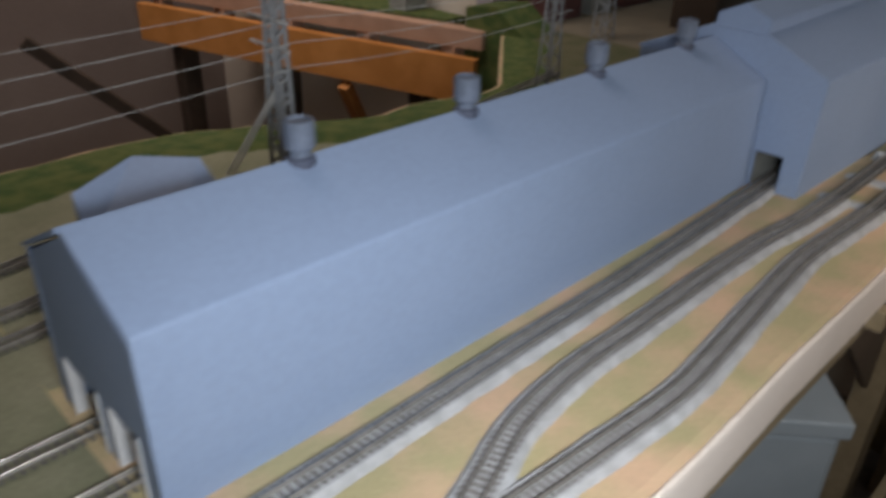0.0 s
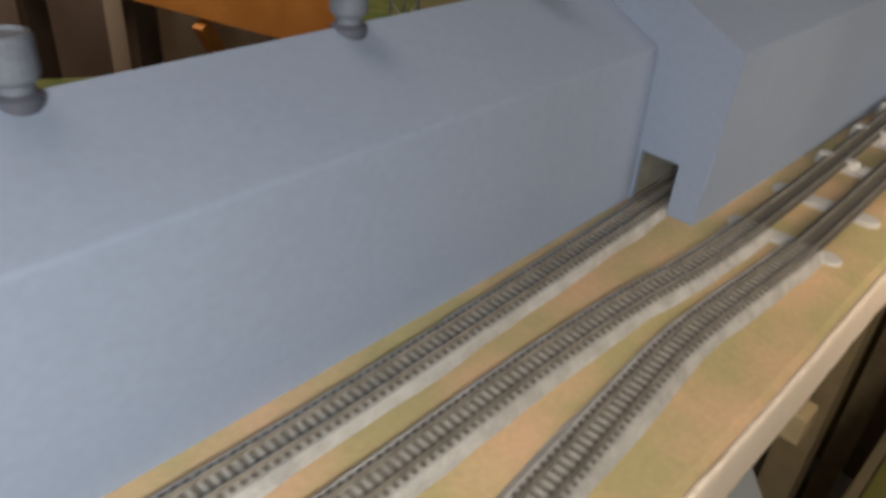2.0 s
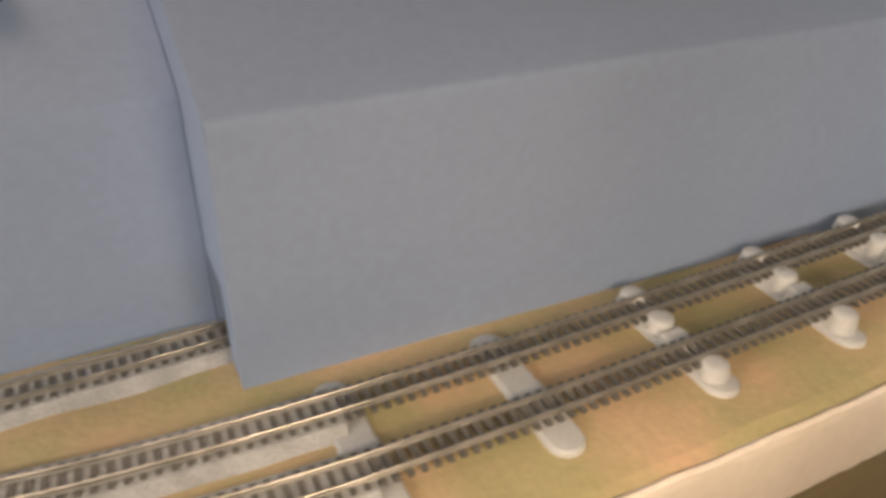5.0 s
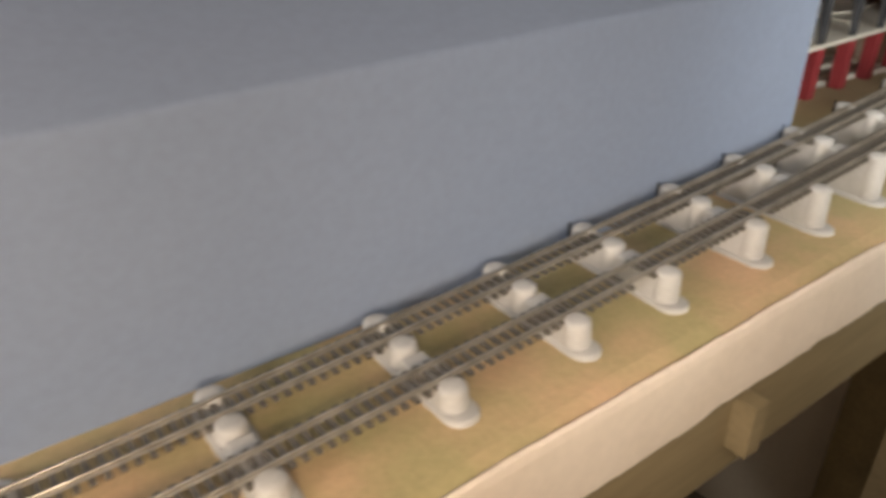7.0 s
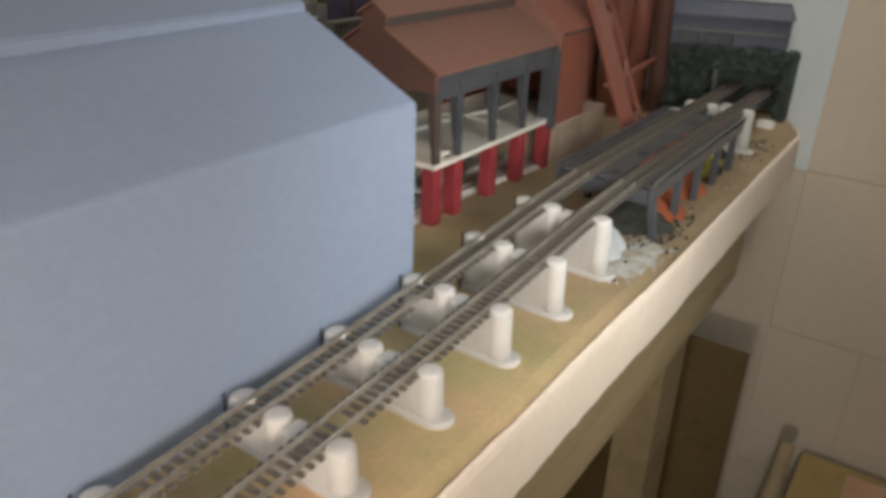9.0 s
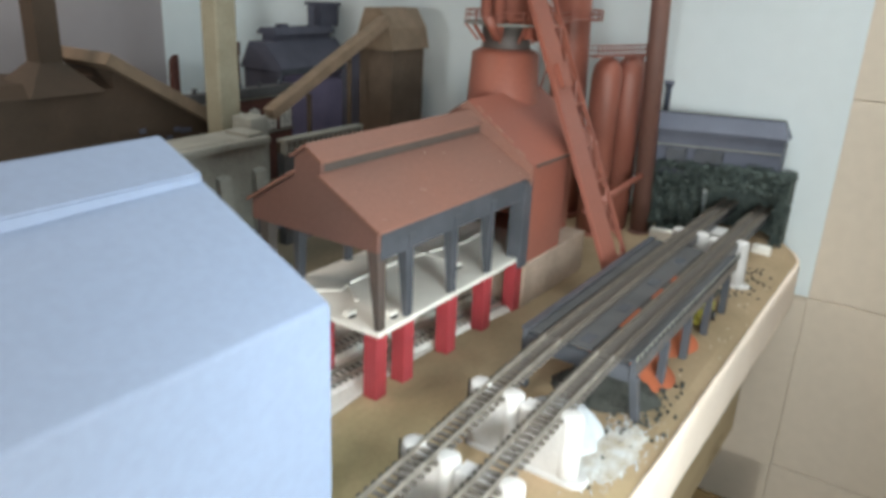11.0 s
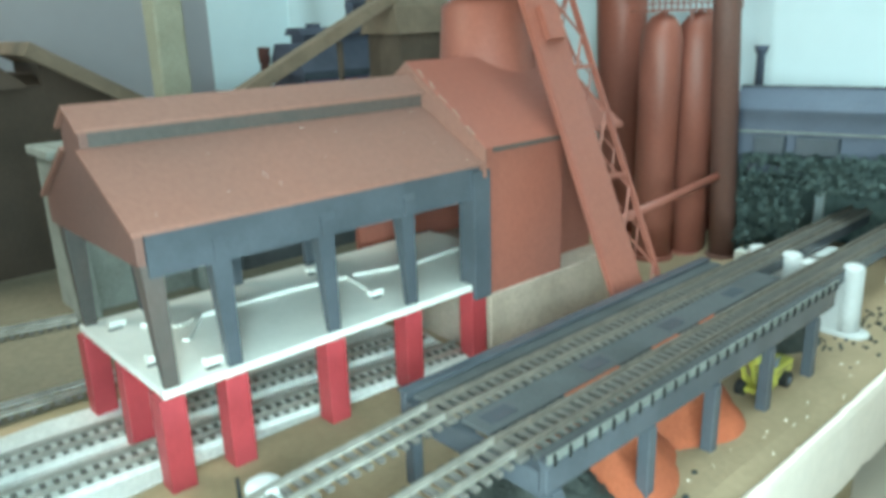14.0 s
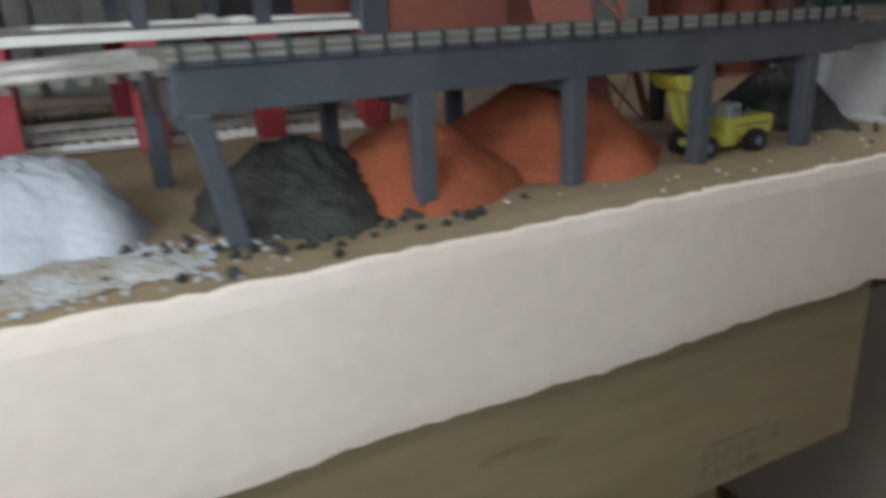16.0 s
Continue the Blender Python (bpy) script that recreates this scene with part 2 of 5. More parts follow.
def lathe(bm, centre, rings, n=24):
    """Rings of (z, radius) round an upright axis, capped."""
    cx, cy = centre
    rows = [[bm.verts.new((cx + r * math.cos(2 * math.pi * i / n), cy + r * math.sin(2 * math.pi * i / n), z)) for i in range(n)] for z, r in rings]
    for a, b in zip(rows, rows[1:]):
        for i in range(n):
            bm.faces.new((a[i], a[(i + 1) % n], b[(i + 1) % n], b[i]))
    bm.faces.new(rows[0][::-1])
    bm.faces.new(rows[-1])
    return bm




# ---- the room ----
WALL_X, BACK_Y, LOW, HIGH = 17.3, 11.8, -14.0, 20.0
structure("floor", B(-30, 18.0, -22, 27, LOW - 1, LOW), FLOORM, "dark brown concrete basement floor", "floor")
structure("ceiling", B(-30, 18.0, -22, 27, HIGH, HIGH + 1), CEILM, "plain pale basement ceiling board", "ceiling")
structure("wall_west", B(-31, -30, -22, 27, LOW, HIGH), BLOCK, "plain cream basement wall", "wall")
structure("wall_south", B(-30, 18.0, -23, -22, LOW, HIGH), BLOCK, "plain cream basement wall", "wall")


def block_wall(name, label, x0, x1, ylo, yhi, mate, z0, z1):
    """An end wall of concrete blocks: each course a row of blocks with recessed joints."""
    top = thing(name, label, "wall", "", "structure")
    part("mortar", B(x0 + 0.03, x1, ylo, yhi, z0, z1), mate, top)
    bh, bw, g = 2.87, 5.74, 0.009
    row, z = 0, -0.70 - 5 * bh
    shared = {}
    while z < z1:
        y = ylo - (bw / 2 if row % 2 else 0)
        while y < yhi:
            a, b = max(y + g, ylo), min(y + bw - g, yhi)
            lo, hi = max(z + g, z0), min(z + bh - g, z1)
            if b - a > 0.2 and hi - lo > 0.2:
                key = (round(b - a, 2), round(hi - lo, 2))
                if key not in shared:
                    bm = B(0, 0.06, 0, b - a, 0, hi - lo, bevel=0.012)
                    bmesh.ops.scale(bm, vec=(U, U, U), verts=bm.verts)
                    me = bpy.data.meshes.new("block")
                    bm.to_mesh(me)
                    bm.free()
                    me.materials.append(mate)
                    shared[key] = me
                ob = new("block", shared[key])
                ob.parent, ob.location = top, (x0 * U, a * U, lo * U)
            y += bw
        z += bh
        row += 1
    return top


# painted sky starts above the bench top; bare cream blocks lie in front of it
PAINT_Y = -0.43
wall_c = block_wall("wall_east", "cream painted concrete block basement wall", WALL_X, WALL_X + 0.6, -22, PAINT_Y, BLOCK, LOW, HIGH)
structure("wall_sky", B(WALL_X + 0.01, WALL_X + 0.6, PAINT_Y, BACK_Y, -0.7, HIGH), SKY, "smooth wall painted pale sky blue", "wall")
structure("wall_east_lower", B(WALL_X + 0.03, WALL_X + 0.6, PAINT_Y, BACK_Y, LOW, -0.7), BLOCK, "cream block wall under the bench", "wall")
structure("wall_back", B(15.6, WALL_X + 0.6, BACK_Y, BACK_Y + 0.6, LOW, HIGH), SKY, "back wall corner painted pale sky blue", "wall")
structure("wall_back_grey", B(6.0, 15.6, BACK_Y + 0.003, BACK_Y + 0.6, LOW, HIGH), GREYWALL, "back wall in dull lavender grey", "wall")
structure("wall_far", B(-30, 6.0, 26.4, 27, LOW, HIGH), mat("far_wall_brown", (0.30, 0.24, 0.21), (0.25, 0.195, 0.17), 0.8, scale=4), "dim brown far basement wall", "wall")
structure("wall_return", B(6.0, 6.4, BACK_Y + 0.6, 27, LOW, HIGH), BLOCK, "plain cream return wall", "wall")


# ---- the bench ----
def bench_front(x, chips=1.0):
    """The hand-cut front edge of the foam, chipped along the lip."""
    y = -0.31 + 0.025 * noise.noise(Vector((x * 0.5, 3.1, 0)))
    y += chips * (0.008 * noise.noise(Vector((x * 2.9, 7.7, 0))) + 0.007 * noise.noise(Vector((x * 9.0, 7.7, 3))))
    if x > 16.5:
        y += 0.30 * ((x - 16.5) / 0.8) ** 2
    return y


def bench_low(x):
    """The ragged lower edge of the foam."""
    z = -0.64 + 0.03 * noise.noise(Vector((x * 0.9, 1.3, 5))) + 0.07 * max(0.0, noise.noise(Vector((x * 3.1, 2.2, 5)))) ** 1.5 + 0.018 * noise.noise(Vector((x * 14.0, 4.2, 5)))
    return max(-0.74, min(-0.5, z))


def back_edge(x):
    if x < 1.5:
        return 7.6 + 1.5 * max(0.0, min(1.0, (-1.5 - x) / 3.0)) + 0.3 * noise.noise(Vector((x * 0.6, 0, 9)))
    if x < 5.0:
        return 7.6 + (x - 1.5) / 3.5 * 3.0
    return BACK_Y


def build_ground():
    bm = bmesh.new()
    xs = [-16 + 0.12 * i for i in range(int((WALL_X + 16) / 0.12) + 1)]
    rows = []
    fr = [0, 0.015, 0.04, 0.07, 0.1, 0.14, 0.18, 0.23, 0.28, 0.34, 0.42, 0.5, 0.6, 0.7, 0.8, 0.9, 1.0]
    for x in xs:
        f, b = bench_front(x), back_edge(x)
        row = []
        for s in fr:
            y = f + (b - f) * s
            z = 0.012 * noise.noise(Vector((x * 3, y * 3, 0)))
            if x > 15.9 and y < 3:
                z += 0.2 * min(1.0, (x - 15.9) / 0.8) ** 2 * min(1.0, (y - f) / 0.3)
            if s == 0:
                z -= 0.03
            row.append(bm.verts.new((x, y, z)))
        rows.append(row)
    for a, b in zip(rows, rows[1:]):
        for i in range(len(fr) - 1):
            bm.faces.new((a[i], b[i], b[i + 1], a[i + 1]))
    return structure("ground", bm, EARTH_GROUND, "tan earth with orange and olive green patches", "ground")


def ground_material():
    m = mat("layout_earth", (0.70, 0.47, 0.30), (0.48, 0.41, 0.22), 0.75, scale=15, bump=0.2, fine=300, mix=0.55, grainy=0.18)
    n, k = m.node_tree.nodes, m.node_tree.links
    ramp = next(x for x in n if x.type == "VALTORGB")
    ramp.color_ramp.elements[0].position, ramp.color_ramp.elements[1].position = 0.36, 0.58
    grain = next(x for x in n if x.type == "MIX")
    co = next(x for x in n if x.type == "TEX_COORD")
    sep, along, patch = n.new("ShaderNodeSeparateXYZ"), n.new("ShaderNodeMapRange"), n.new("ShaderNodeMix")
    along.inputs["From Min"].default_value, along.inputs["From Max"].default_value = 8.2 * U, 11.0 * U
    patch.data_type = "RGBA"
    k.new(co.outputs["Object"], sep.inputs[0])
    k.new(sep.outputs["X"], along.inputs["Value"])
    k.new(along.outputs["Result"], patch.inputs["Factor"])
    k.new(ramp.outputs["Color"], patch.inputs["A"])
    brown = n.new("ShaderNodeValToRGB")
    brown.color_ramp.elements[0].color, brown.color_ramp.elements[1].color = (0.37, 0.275, 0.175, 1), (0.27, 0.205, 0.125, 1)
    brown.color_ramp.elements[0].position, brown.color_ramp.elements[1].position = 0.35, 0.65
    k.new(ramp.inputs["Fac"].links[0].from_socket, brown.inputs["Fac"])
    k.new(brown.outputs["Color"], patch.inputs["B"])
    k.new(patch.outputs["Result"], grain.inputs["A"])
    return m


EARTH_GROUND = ground_material()
build_ground()


def build_foam():
    """The thick cut edge of the foam and its underside."""
    bm = bmesh.new()
    xs = [-16 + 0.06 * i for i in range(int((WALL_X + 16) / 0.06) + 1)]
    rows = []
    for x in xs:
        f, g, lo = bench_front(x), bench_front(x, 0.0), bench_low(x)
        lip = 0.016 * abs(noise.noise(Vector((x * 6.0, 0.7, 2)))) + 0.014 * noise.noise(Vector((x * 17.0, 0.7, 4))) + 0.025 * max(0.0, noise.noise(Vector((x * 2.3, 5.7, 4))) - 0.25)
        rows.append([bm.verts.new(v) for v in (
            (x, f + 0.045, -0.012), (x, f + 0.02, 0.004 + lip), (x, f - 0.004, -0.006 + lip), (x, g - 0.014, -0.06), (x, g - 0.016, -0.3),
            (x, g - 0.014, lo + 0.06), (x, g - 0.008, lo), (x, g + 0.05, lo + 0.02), (x, 7.5, -0.45))])
    for a, b in zip(rows, rows[1:]):
        for i in range(8):
            bm.faces.new((a[i], a[i + 1], b[i + 1], b[i]))
    return structure("foam_edge", bm, FOAM, "thick cream foam board with ragged cut edge", "bench edge")


build_foam()

frame_t = thing("workbench", "raw timber bench frame under the foam board", "bench", "", "", (0, 0, LOW))
part("front_rail", B(3.6, 14.5, -0.22, 0.10, -1.55, -0.50), TIMBER, frame_t, "pale timber front rail")
part("front_rail", B(-16, 0.05, -0.22, 0.10, -1.08, -0.50), TIMBER, frame_t, "narrow timber front rail")
part("top_board", B(-16, WALL_X - 0.1, 0.16, 7.4, -1.0, -0.60), DARKWOOD, frame_t)
for xx in (-9.0, 5.6, 13.45):
    part("leg", B(xx - 0.45, xx + 0.45, 0.105, 0.65, LOW, -1.02), TIMBER, frame_t)
    part("cross_beam", B(xx - 0.9, xx - 0.4, 0.13, 7.0, -2.0, -1.02), TIMBER, frame_t)
part("bracket", B(6.35, 6.52, -0.40, -0.225, -1.25, -0.78), TIMBER, frame_t)
part("bracket", B(-0.42, -0.16, -0.42, -0.225, -0.95, -0.66, bevel=0.02), TIMBER, frame_t)
part("diagonal_brace", bar(bmesh.new(), (1.3, 0.45, -1.1), (6.4, 0.45, -5.6), 0.12, 1.3), DULLWOOD, frame_t, "dull brown diagonal board")
stamp = thing("lumber_stamp", "faded boxed lumber stamp printed on the rail", "stamp", "", "", (13.6, -0.222, -1.35))
for a, b, c, d in ((13.40, 13.84, -1.305, -1.285), (13.40, 13.42, -1.53, -1.307), (13.86, 13.92, -1.40, -1.30)):
    part("box_line", B(a, b, -0.2245, -0.2215, c, d), STAMPINK, stamp)
for a, b, z in ((13.47, 13.50, -1.38), (13.53, 13.60, -1.38), (13.63, 13.66, -1.38), (13.69, 13.77, -1.38), (13.48, 13.60, -1.48), (13.64, 13.68, -1.48), (13.71, 13.79, -1.48)):
    part("print_bar", B(a, b, -0.2245, -0.2215, z - 0.035, z + 0.035), STAMPINK, stamp)
for k, (kx, kz) in enumerate(((12.35, -0.95), (9.2, -1.1), (5.3, -1.2))):
    knot = thing("knot", "dark elongated knot in the timber rail", "knot", "timber knots", "", (kx, -0.222, kz))
    bm = bmesh.new()
    rim = [bm.verts.new((kx + 0.2 * math.cos(2 * math.pi * i / 20) * (1 + 0.3 * noise.noise(Vector((i * 0.5, kx, 0)))), -0.2225, kz + 0.035 * math.sin(2 * math.pi * i / 20))) for i in range(20)]
    bm.faces.new(rim)
    part("mark", bm, KNOT, knot)


# ---- blue sheds ----
def low_shed():
    t = thing("long_shed", "long low model shed painted pale blue with pitched roof", "model building", "blue sheds", "", (-3.9, 1.95, 0))
    x0, x1, th = -8.34, 0.472, 0.06
    part("front_sheet", prism(bmesh.new(), folded((1.95, 0), (1.99, 1.50), (2.85, 1.945), 0.05), x0, x1), BLUE, t)
    part("back_wall", B(x0, x1, 3.66, 3.72, 0, 1.45), BLUE, t)
    part("end_wall", prism(bmesh.new(), [(2.03, 0.56), (3.655, 0.56), (3.655, 1.45), (2.85, 1.87), (2.06, 1.43)], x0 + 0.003, x0 + th), BLUE, t)
    for ya, yb in ((2.02, 2.2), (2.68, 2.86), (3.5, 3.655)):
        part("end_pillar", B(x0 + 0.003, x0 + th, ya, yb, 0, 0.557), BLUE, t)
    for ya in (2.2, 2.645, 2.86, 3.465):
        part("door_jamb", B(x0 - 0.012, x0 + th + 0.03, ya, ya + 0.035, 0, 0.555), PIER, t, "pale door jamb")
    # Dark sheet added to stand for the shade inside the end doorways
    part("inner_panel", B(x0 + 1.2, x0 + 1.24, 2.02, 3.65, 0, 1.4), DARKWOOD, t, "dark sheet for the shade inside the doorways")
    for y0, y1 in ((3.735, 2.852),):
        bm = bmesh.new()
        prism(bm, [(y0, 1.455), (y0, 1.495), (y1, 1.945), (y1, 1.9)], x0 - 0.02, x1)
        edges = [e for e in bm.edges if all(v.co.z < 1.5 for v in e.verts)]
        bmesh.ops.bevel(bm, geom=edges, offset=0.012, segments=3, affect="EDGES")
        part("roof_slope", bm, BLUE, t)
    return t


def ventilator(x):
    y = 2.84
    t = thing("roof_ventilator", "small round grey ventilator on the blue roof ridge", "ventilator", "roof ventilators", "", (x, y, 1.9))
    part("collar", lathe(bmesh.new(), (x, y), [(1.84, 0.125), (1.945, 0.125), (1.965, 0.10)], 20), SLATE, t, "dark collar on the ridge")
    part("barrel", lathe(bmesh.new(), (x, y), [(1.96, 0.09), (2.01, 0.09), (2.03, 0.118), (2.05, 0.128), (2.24, 0.128), (2.262, 0.118), (2.266, 0.095), (2.245, 0.088)], 20), VENT, t)
    return t


def solid(bm, lower, upper):
    """Closes a block between two rings of points."""
    va, vb = [bm.verts.new(p) for p in lower], [bm.verts.new(p) for p in upper]
    n = len(lower)
    bm.faces.new(va[::-1])
    bm.faces.new(vb)
    for i in range(n):
        k = (i + 1) % n
        bm.faces.new((va[i], va[k], vb[k], vb[i]))
    return bm


def annex():
    """A short wing behind the long shed, its low ridge running back."""
    t = thing("end_annex", "small pale blue wing with a low ridge behind the long shed", "model building", "blue sheds", "", (-7.2, 3.8, 0))
    front, west, ridge, east = 3.3, (-7.92, 3.78), (-7.25, 4.18), (-6.82, 3.82)
    plan = [(-8.0, front), (-6.86, front), east, ridge, west]
    part("walls", solid(bmesh.new(), [(x, y, 0) for x, y in plan], [(x, y, 1.398) for x, y in plan]), BLUE, t)
    for edge, out in ((west, -8.02), (east, -6.84)):
        ring = [(out, front, 1.50), (-7.27, front, 1.54), (*ridge, 1.765), (*edge, 1.745)]
        low = [(x, y, 1.40) for x, y, _ in ring]
        if out > -7:
            ring, low = ring[::-1], low[::-1]
        part("roof_slope", solid(bmesh.new(), low, ring), BLUE, t)
    return t


def folded(base, eave, ridge, th, r=0.035, n=5):
    """Profile of a wall and roof slope bent from one sheet, with a rounded fold."""
    b, e, g = Vector(base), Vector(eave), Vector(ridge)
    u, v = (b - e).normalized(), (g - e).normalized()
    a, c = e + u * r, e + v * r
    arc = [(a * (1 - s) ** 2 + e * 2 * s * (1 - s) + c * s * s) for s in [i / n for i in range(n + 1)]]
    inner = (u + v).normalized() * th * 1.3
    return [tuple(p) for p in [b] + arc + [g]] + [(g.x, g.y - th), tuple(e + inner), (b.x + th, b.y)]


def big_shed():
    """Walls and stepped roof; the west gable is pierced by the rear track."""
    t = thing("big_shed", "large blue painted model shed with stepped roof", "model building", "blue sheds", "", (4.6, 2.6, 0))
    x0, x1, th = 0.475, 8.72, 0.06
    ya, yb, za, zb = 1.25, 1.08, 1.63, 1.70
    w = prism(bmesh.new(), folded((ya, 0), (ya - 0.04, za + 0.02), (2.13, 2.09), th), x0, x1 + 0.006, folded((yb, 0), (yb, zb + 0.02), (2.13, 2.25), th))
    part("front_sheet", w, BLUE, t)
    part("inner_panel", B(x0 + th + 0.01, 2.6, 1.945, 1.985, 0, 0.8), CONC, t, "pale inner wall behind the doorway")
    part("back_wall", B(x0, x1, 3.9, 3.96, 0, 1.6), BLUE, t)
    for nm, prof in (("gable_panel", [(ya + th + 0.004, 0), (1.535, 0), (1.535, 0.53), (ya + th - 0.02, 0.53)]),
                     ("gable_panel", [(ya + th - 0.02, 0.53), (1.93, 0.53), (1.93, 1.5), (ya + 0.03, 1.5)]),
                     ("gable_panel", [(1.93, 0), (3.9, 0), (3.9, 1.5), (1.93, 1.5)]),
                     ("gable_panel", [(ya + 0.03, 1.5), (3.9, 1.5), (3.9, 1.6), (2.9, 2.08), (2.1, 2.05), (ya + 0.0, 1.63)])):
        part(nm, prism(bmesh.new(), prof, x0 + 0.003, x0 + th), BLUE, t)
    part("door_jamb", B(x0 + 0.004, x0 + th + 0.012, 1.52, 1.534, 0, 0.535), STEEL, t, "dark edge of the doorway")
    part("door_head", B(x0 + 0.004, x0 + th + 0.012, 1.52, 1.925, 0.516, 0.529), STEEL, t, "dark edge of the doorway")
    e = prism(bmesh.new(), [(yb + th + 0.004, 0), (3.9, 0), (3.9, 1.6), (2.9, 2.24), (2.12, 2.22), (yb + th + 0.004, 1.69)], x1 - th, x1 - 0.003)
    part("east_gable", e, BLUE, t)
    up = prism(bmesh.new(), [(2.12, 2.05), (2.12, 2.25), (2.5, 2.43), (2.88, 2.25), (2.88, 2.05)], x0 + 0.03, x1 + 0.004, [(2.12, 2.2), (2.12, 2.30), (2.5, 2.48), (2.88, 2.3), (2.88, 2.2)])
    bmesh.ops.bevel(up, geom=list(up.edges), offset=0.012, segments=2, affect="EDGES")
    part("upper_roof", up, BLUE, t)
    bk = prism(bmesh.new(), [(2.885, 2.05), (2.885, 2.1), (3.98, 1.63), (3.98, 1.59)], x0 - 0.015, x1, [(2.885, 2.21), (2.885, 2.25), (3.98, 1.65), (3.98, 1.61)])
    part("back_roof", bk, BLUE, t)
    return t


low_shed()
for xx in (-6.44, -4.51, -2.37, -0.36):
    ventilator(xx)
annex()
big_shed()


# ---- tracks ----
RAIL_H, TIE_H, GAUGE, TIE_STEP = 0.034, 0.022, 0.142, 0.074


def tie_mesh():
    bm = box(bmesh.new(), -0.017, 0.017, -0.125, 0.125, 0, TIE_H)
    bmesh.ops.scale(bm, vec=(U, U, U), verts=bm.verts)
    me = bpy.data.meshes.new("tie")
    bm.to_mesh(me)
    bm.free()
    me.materials.append(TIE)
    return me


TIE_MESH = tie_mesh()


def sampled(points, step=0.25):
    """A smooth line through points of (x, y, z)."""
    out = []
    P = [Vector(p) for p in points]
    P = [2 * P[0] - P[1]] + P + [2 * P[-1] - P[-2]]
    for a, b, c, d in zip(P, P[1:], P[2:], P[3:]):
        n = max(2, int((c - b).length / step))
        for i in range(n):
            s = i / n
            out.append(0.5 * ((2 * b) + (c - a) * s + (2 * a - 5 * b + 4 * c - d) * s * s + (3 * b - a - 3 * c + d) * s ** 3))
    out.append(P[-2])
    return out


def rail_mesh(line, off, material):
    bm = bmesh.new()
    prof = [(-0.013, 0), (0.013, 0), (0.004, 0.007), (0.004, 0.024), (0.009, 0.026), (0.009, 0.030), (0.006, RAIL_H), (-0.006, RAIL_H), (-0.009, 0.030), (-0.009, 0.026), (-0.004, 0.024), (-0.004, 0.007)]
    rows = []
    for i, p in enumerate(line):
        d = (line[min(i + 1, len(line) - 1)] - line[max(i - 1, 0)]).normalized()
        s = Vector((-d.y, d.x, 0)).normalized()
        rows.append([bm.verts.new(p + s * (off + u) + Vector((0, 0, TIE_H + v))) for u, v in prof])
    for a, b in zip(rows, rows[1:]):
        for i in range(len(prof)):
            bm.faces.new((a[i], b[i], b[(i + 1) % len(prof)], a[(i + 1) % len(prof)]))
    bm.faces.new(rows[0])
    bm.faces.new(rows[-1][::-1])
    return bm


def track(points, label, ballast=True, rail=RAIL, skip=(), bed=BALLAST):
    """Points run along the tie bottoms."""
    line = sampled(points)
    t = thing("model_track", label, "track", "model tracks", "", tuple(line[0]))
    for off in (-GAUGE / 2, GAUGE / 2):
        part("rail", rail_mesh(line, off, rail), rail, t)
    if ballast:
        bm = bmesh.new()
        rows = []
        for i, p in enumerate(line):
            d = (line[min(i + 1, len(line) - 1)] - line[max(i - 1, 0)]).normalized()
            s = Vector((-d.y, d.x, 0)).normalized()
            w = 0.03 * noise.noise(Vector((p.x * 2.3, p.y, 1))), 0.03 * noise.noise(Vector((p.x * 2.1, p.y, 8)))
            rows.append([bm.verts.new(p + s * u + Vector((0, 0, v))) for u, v in ((-0.21 + w[0], -p.z - 0.01), (-0.145, 0.014), (0.145, 0.014), (0.21 + w[1], -p.z - 0.01))])
        for a, b in zip(rows, rows[1:]):
            for i in range(3):
                bm.faces.new((a[i], b[i], b[i + 1], a[i + 1]))
        part("ballast", bm, bed, t, "pale grey ballast shoulder")
    # ties at even steps along the line
    acc, nxt, count = 0.0, 0.03, 0
    for a, b in zip(line, line[1:]):
        L = (b - a).length
        while nxt <= acc + L and count < 299:
            q = a.lerp(b, (nxt - acc) / L)
            d = (b - a).normalized()
            if not any(lo < q.x < hi for lo, hi in skip):
                ob = new("tie", TIE_MESH)
                ob.parent = t
                ob.matrix_parent_inverse = Matrix()
                ob.location = (q - line[0]) * U
                ob.rotation_euler = (0, -math.asin(max(-1, min(1, d.z))), math.atan2(d.y, d.x))
                count += 1
            nxt += TIE_STEP
        acc += L
    return t


def cap(x):
    """Height of the pier caps along the grade."""
    return 0.028 + 0.012 * x + 0.0034 * x * x


DECK_Z = 0.555
G = 0.055
NEAR_Y, FAR_Y = 0.35, 0.84
track([(-9.4, 1.52, G), (-7.4, 1.53, G), (-5.0, 1.57, G), (-3.2, 1.58, G), (-1.0, 1.65, G), (0.5, 1.71, G), (3.0, 1.9, G)], "rear ballasted track running into the shed doorway")
track([(-9.0, 0.22, G), (-7.6, 0.34, G), (-6.64, 0.60, G), (-5.9, 0.86, G), (-5.0, 0.99, G), (-3.8, 0.99, G), (-2.3, 1.0, G), (-1.1, 0.96, G), (-0.3, 0.88, G), (0.4, 0.85, G), (0.9, FAR_Y, G)], "middle ballasted track with dark ties")
track([(-9.0, 0.40, G), (-7.2, 0.36, G), (-6.0, 0.28, G), (-4.6, 0.18, G), (-3.9, 0.22, G), (-3.0, 0.30, G), (-2.0, 0.39, G), (-1.2, 0.44, G), (-0.3, 0.41, G), (0.4, 0.37, G), (0.9, NEAR_Y, G)], "front ballasted track curving to a junction")
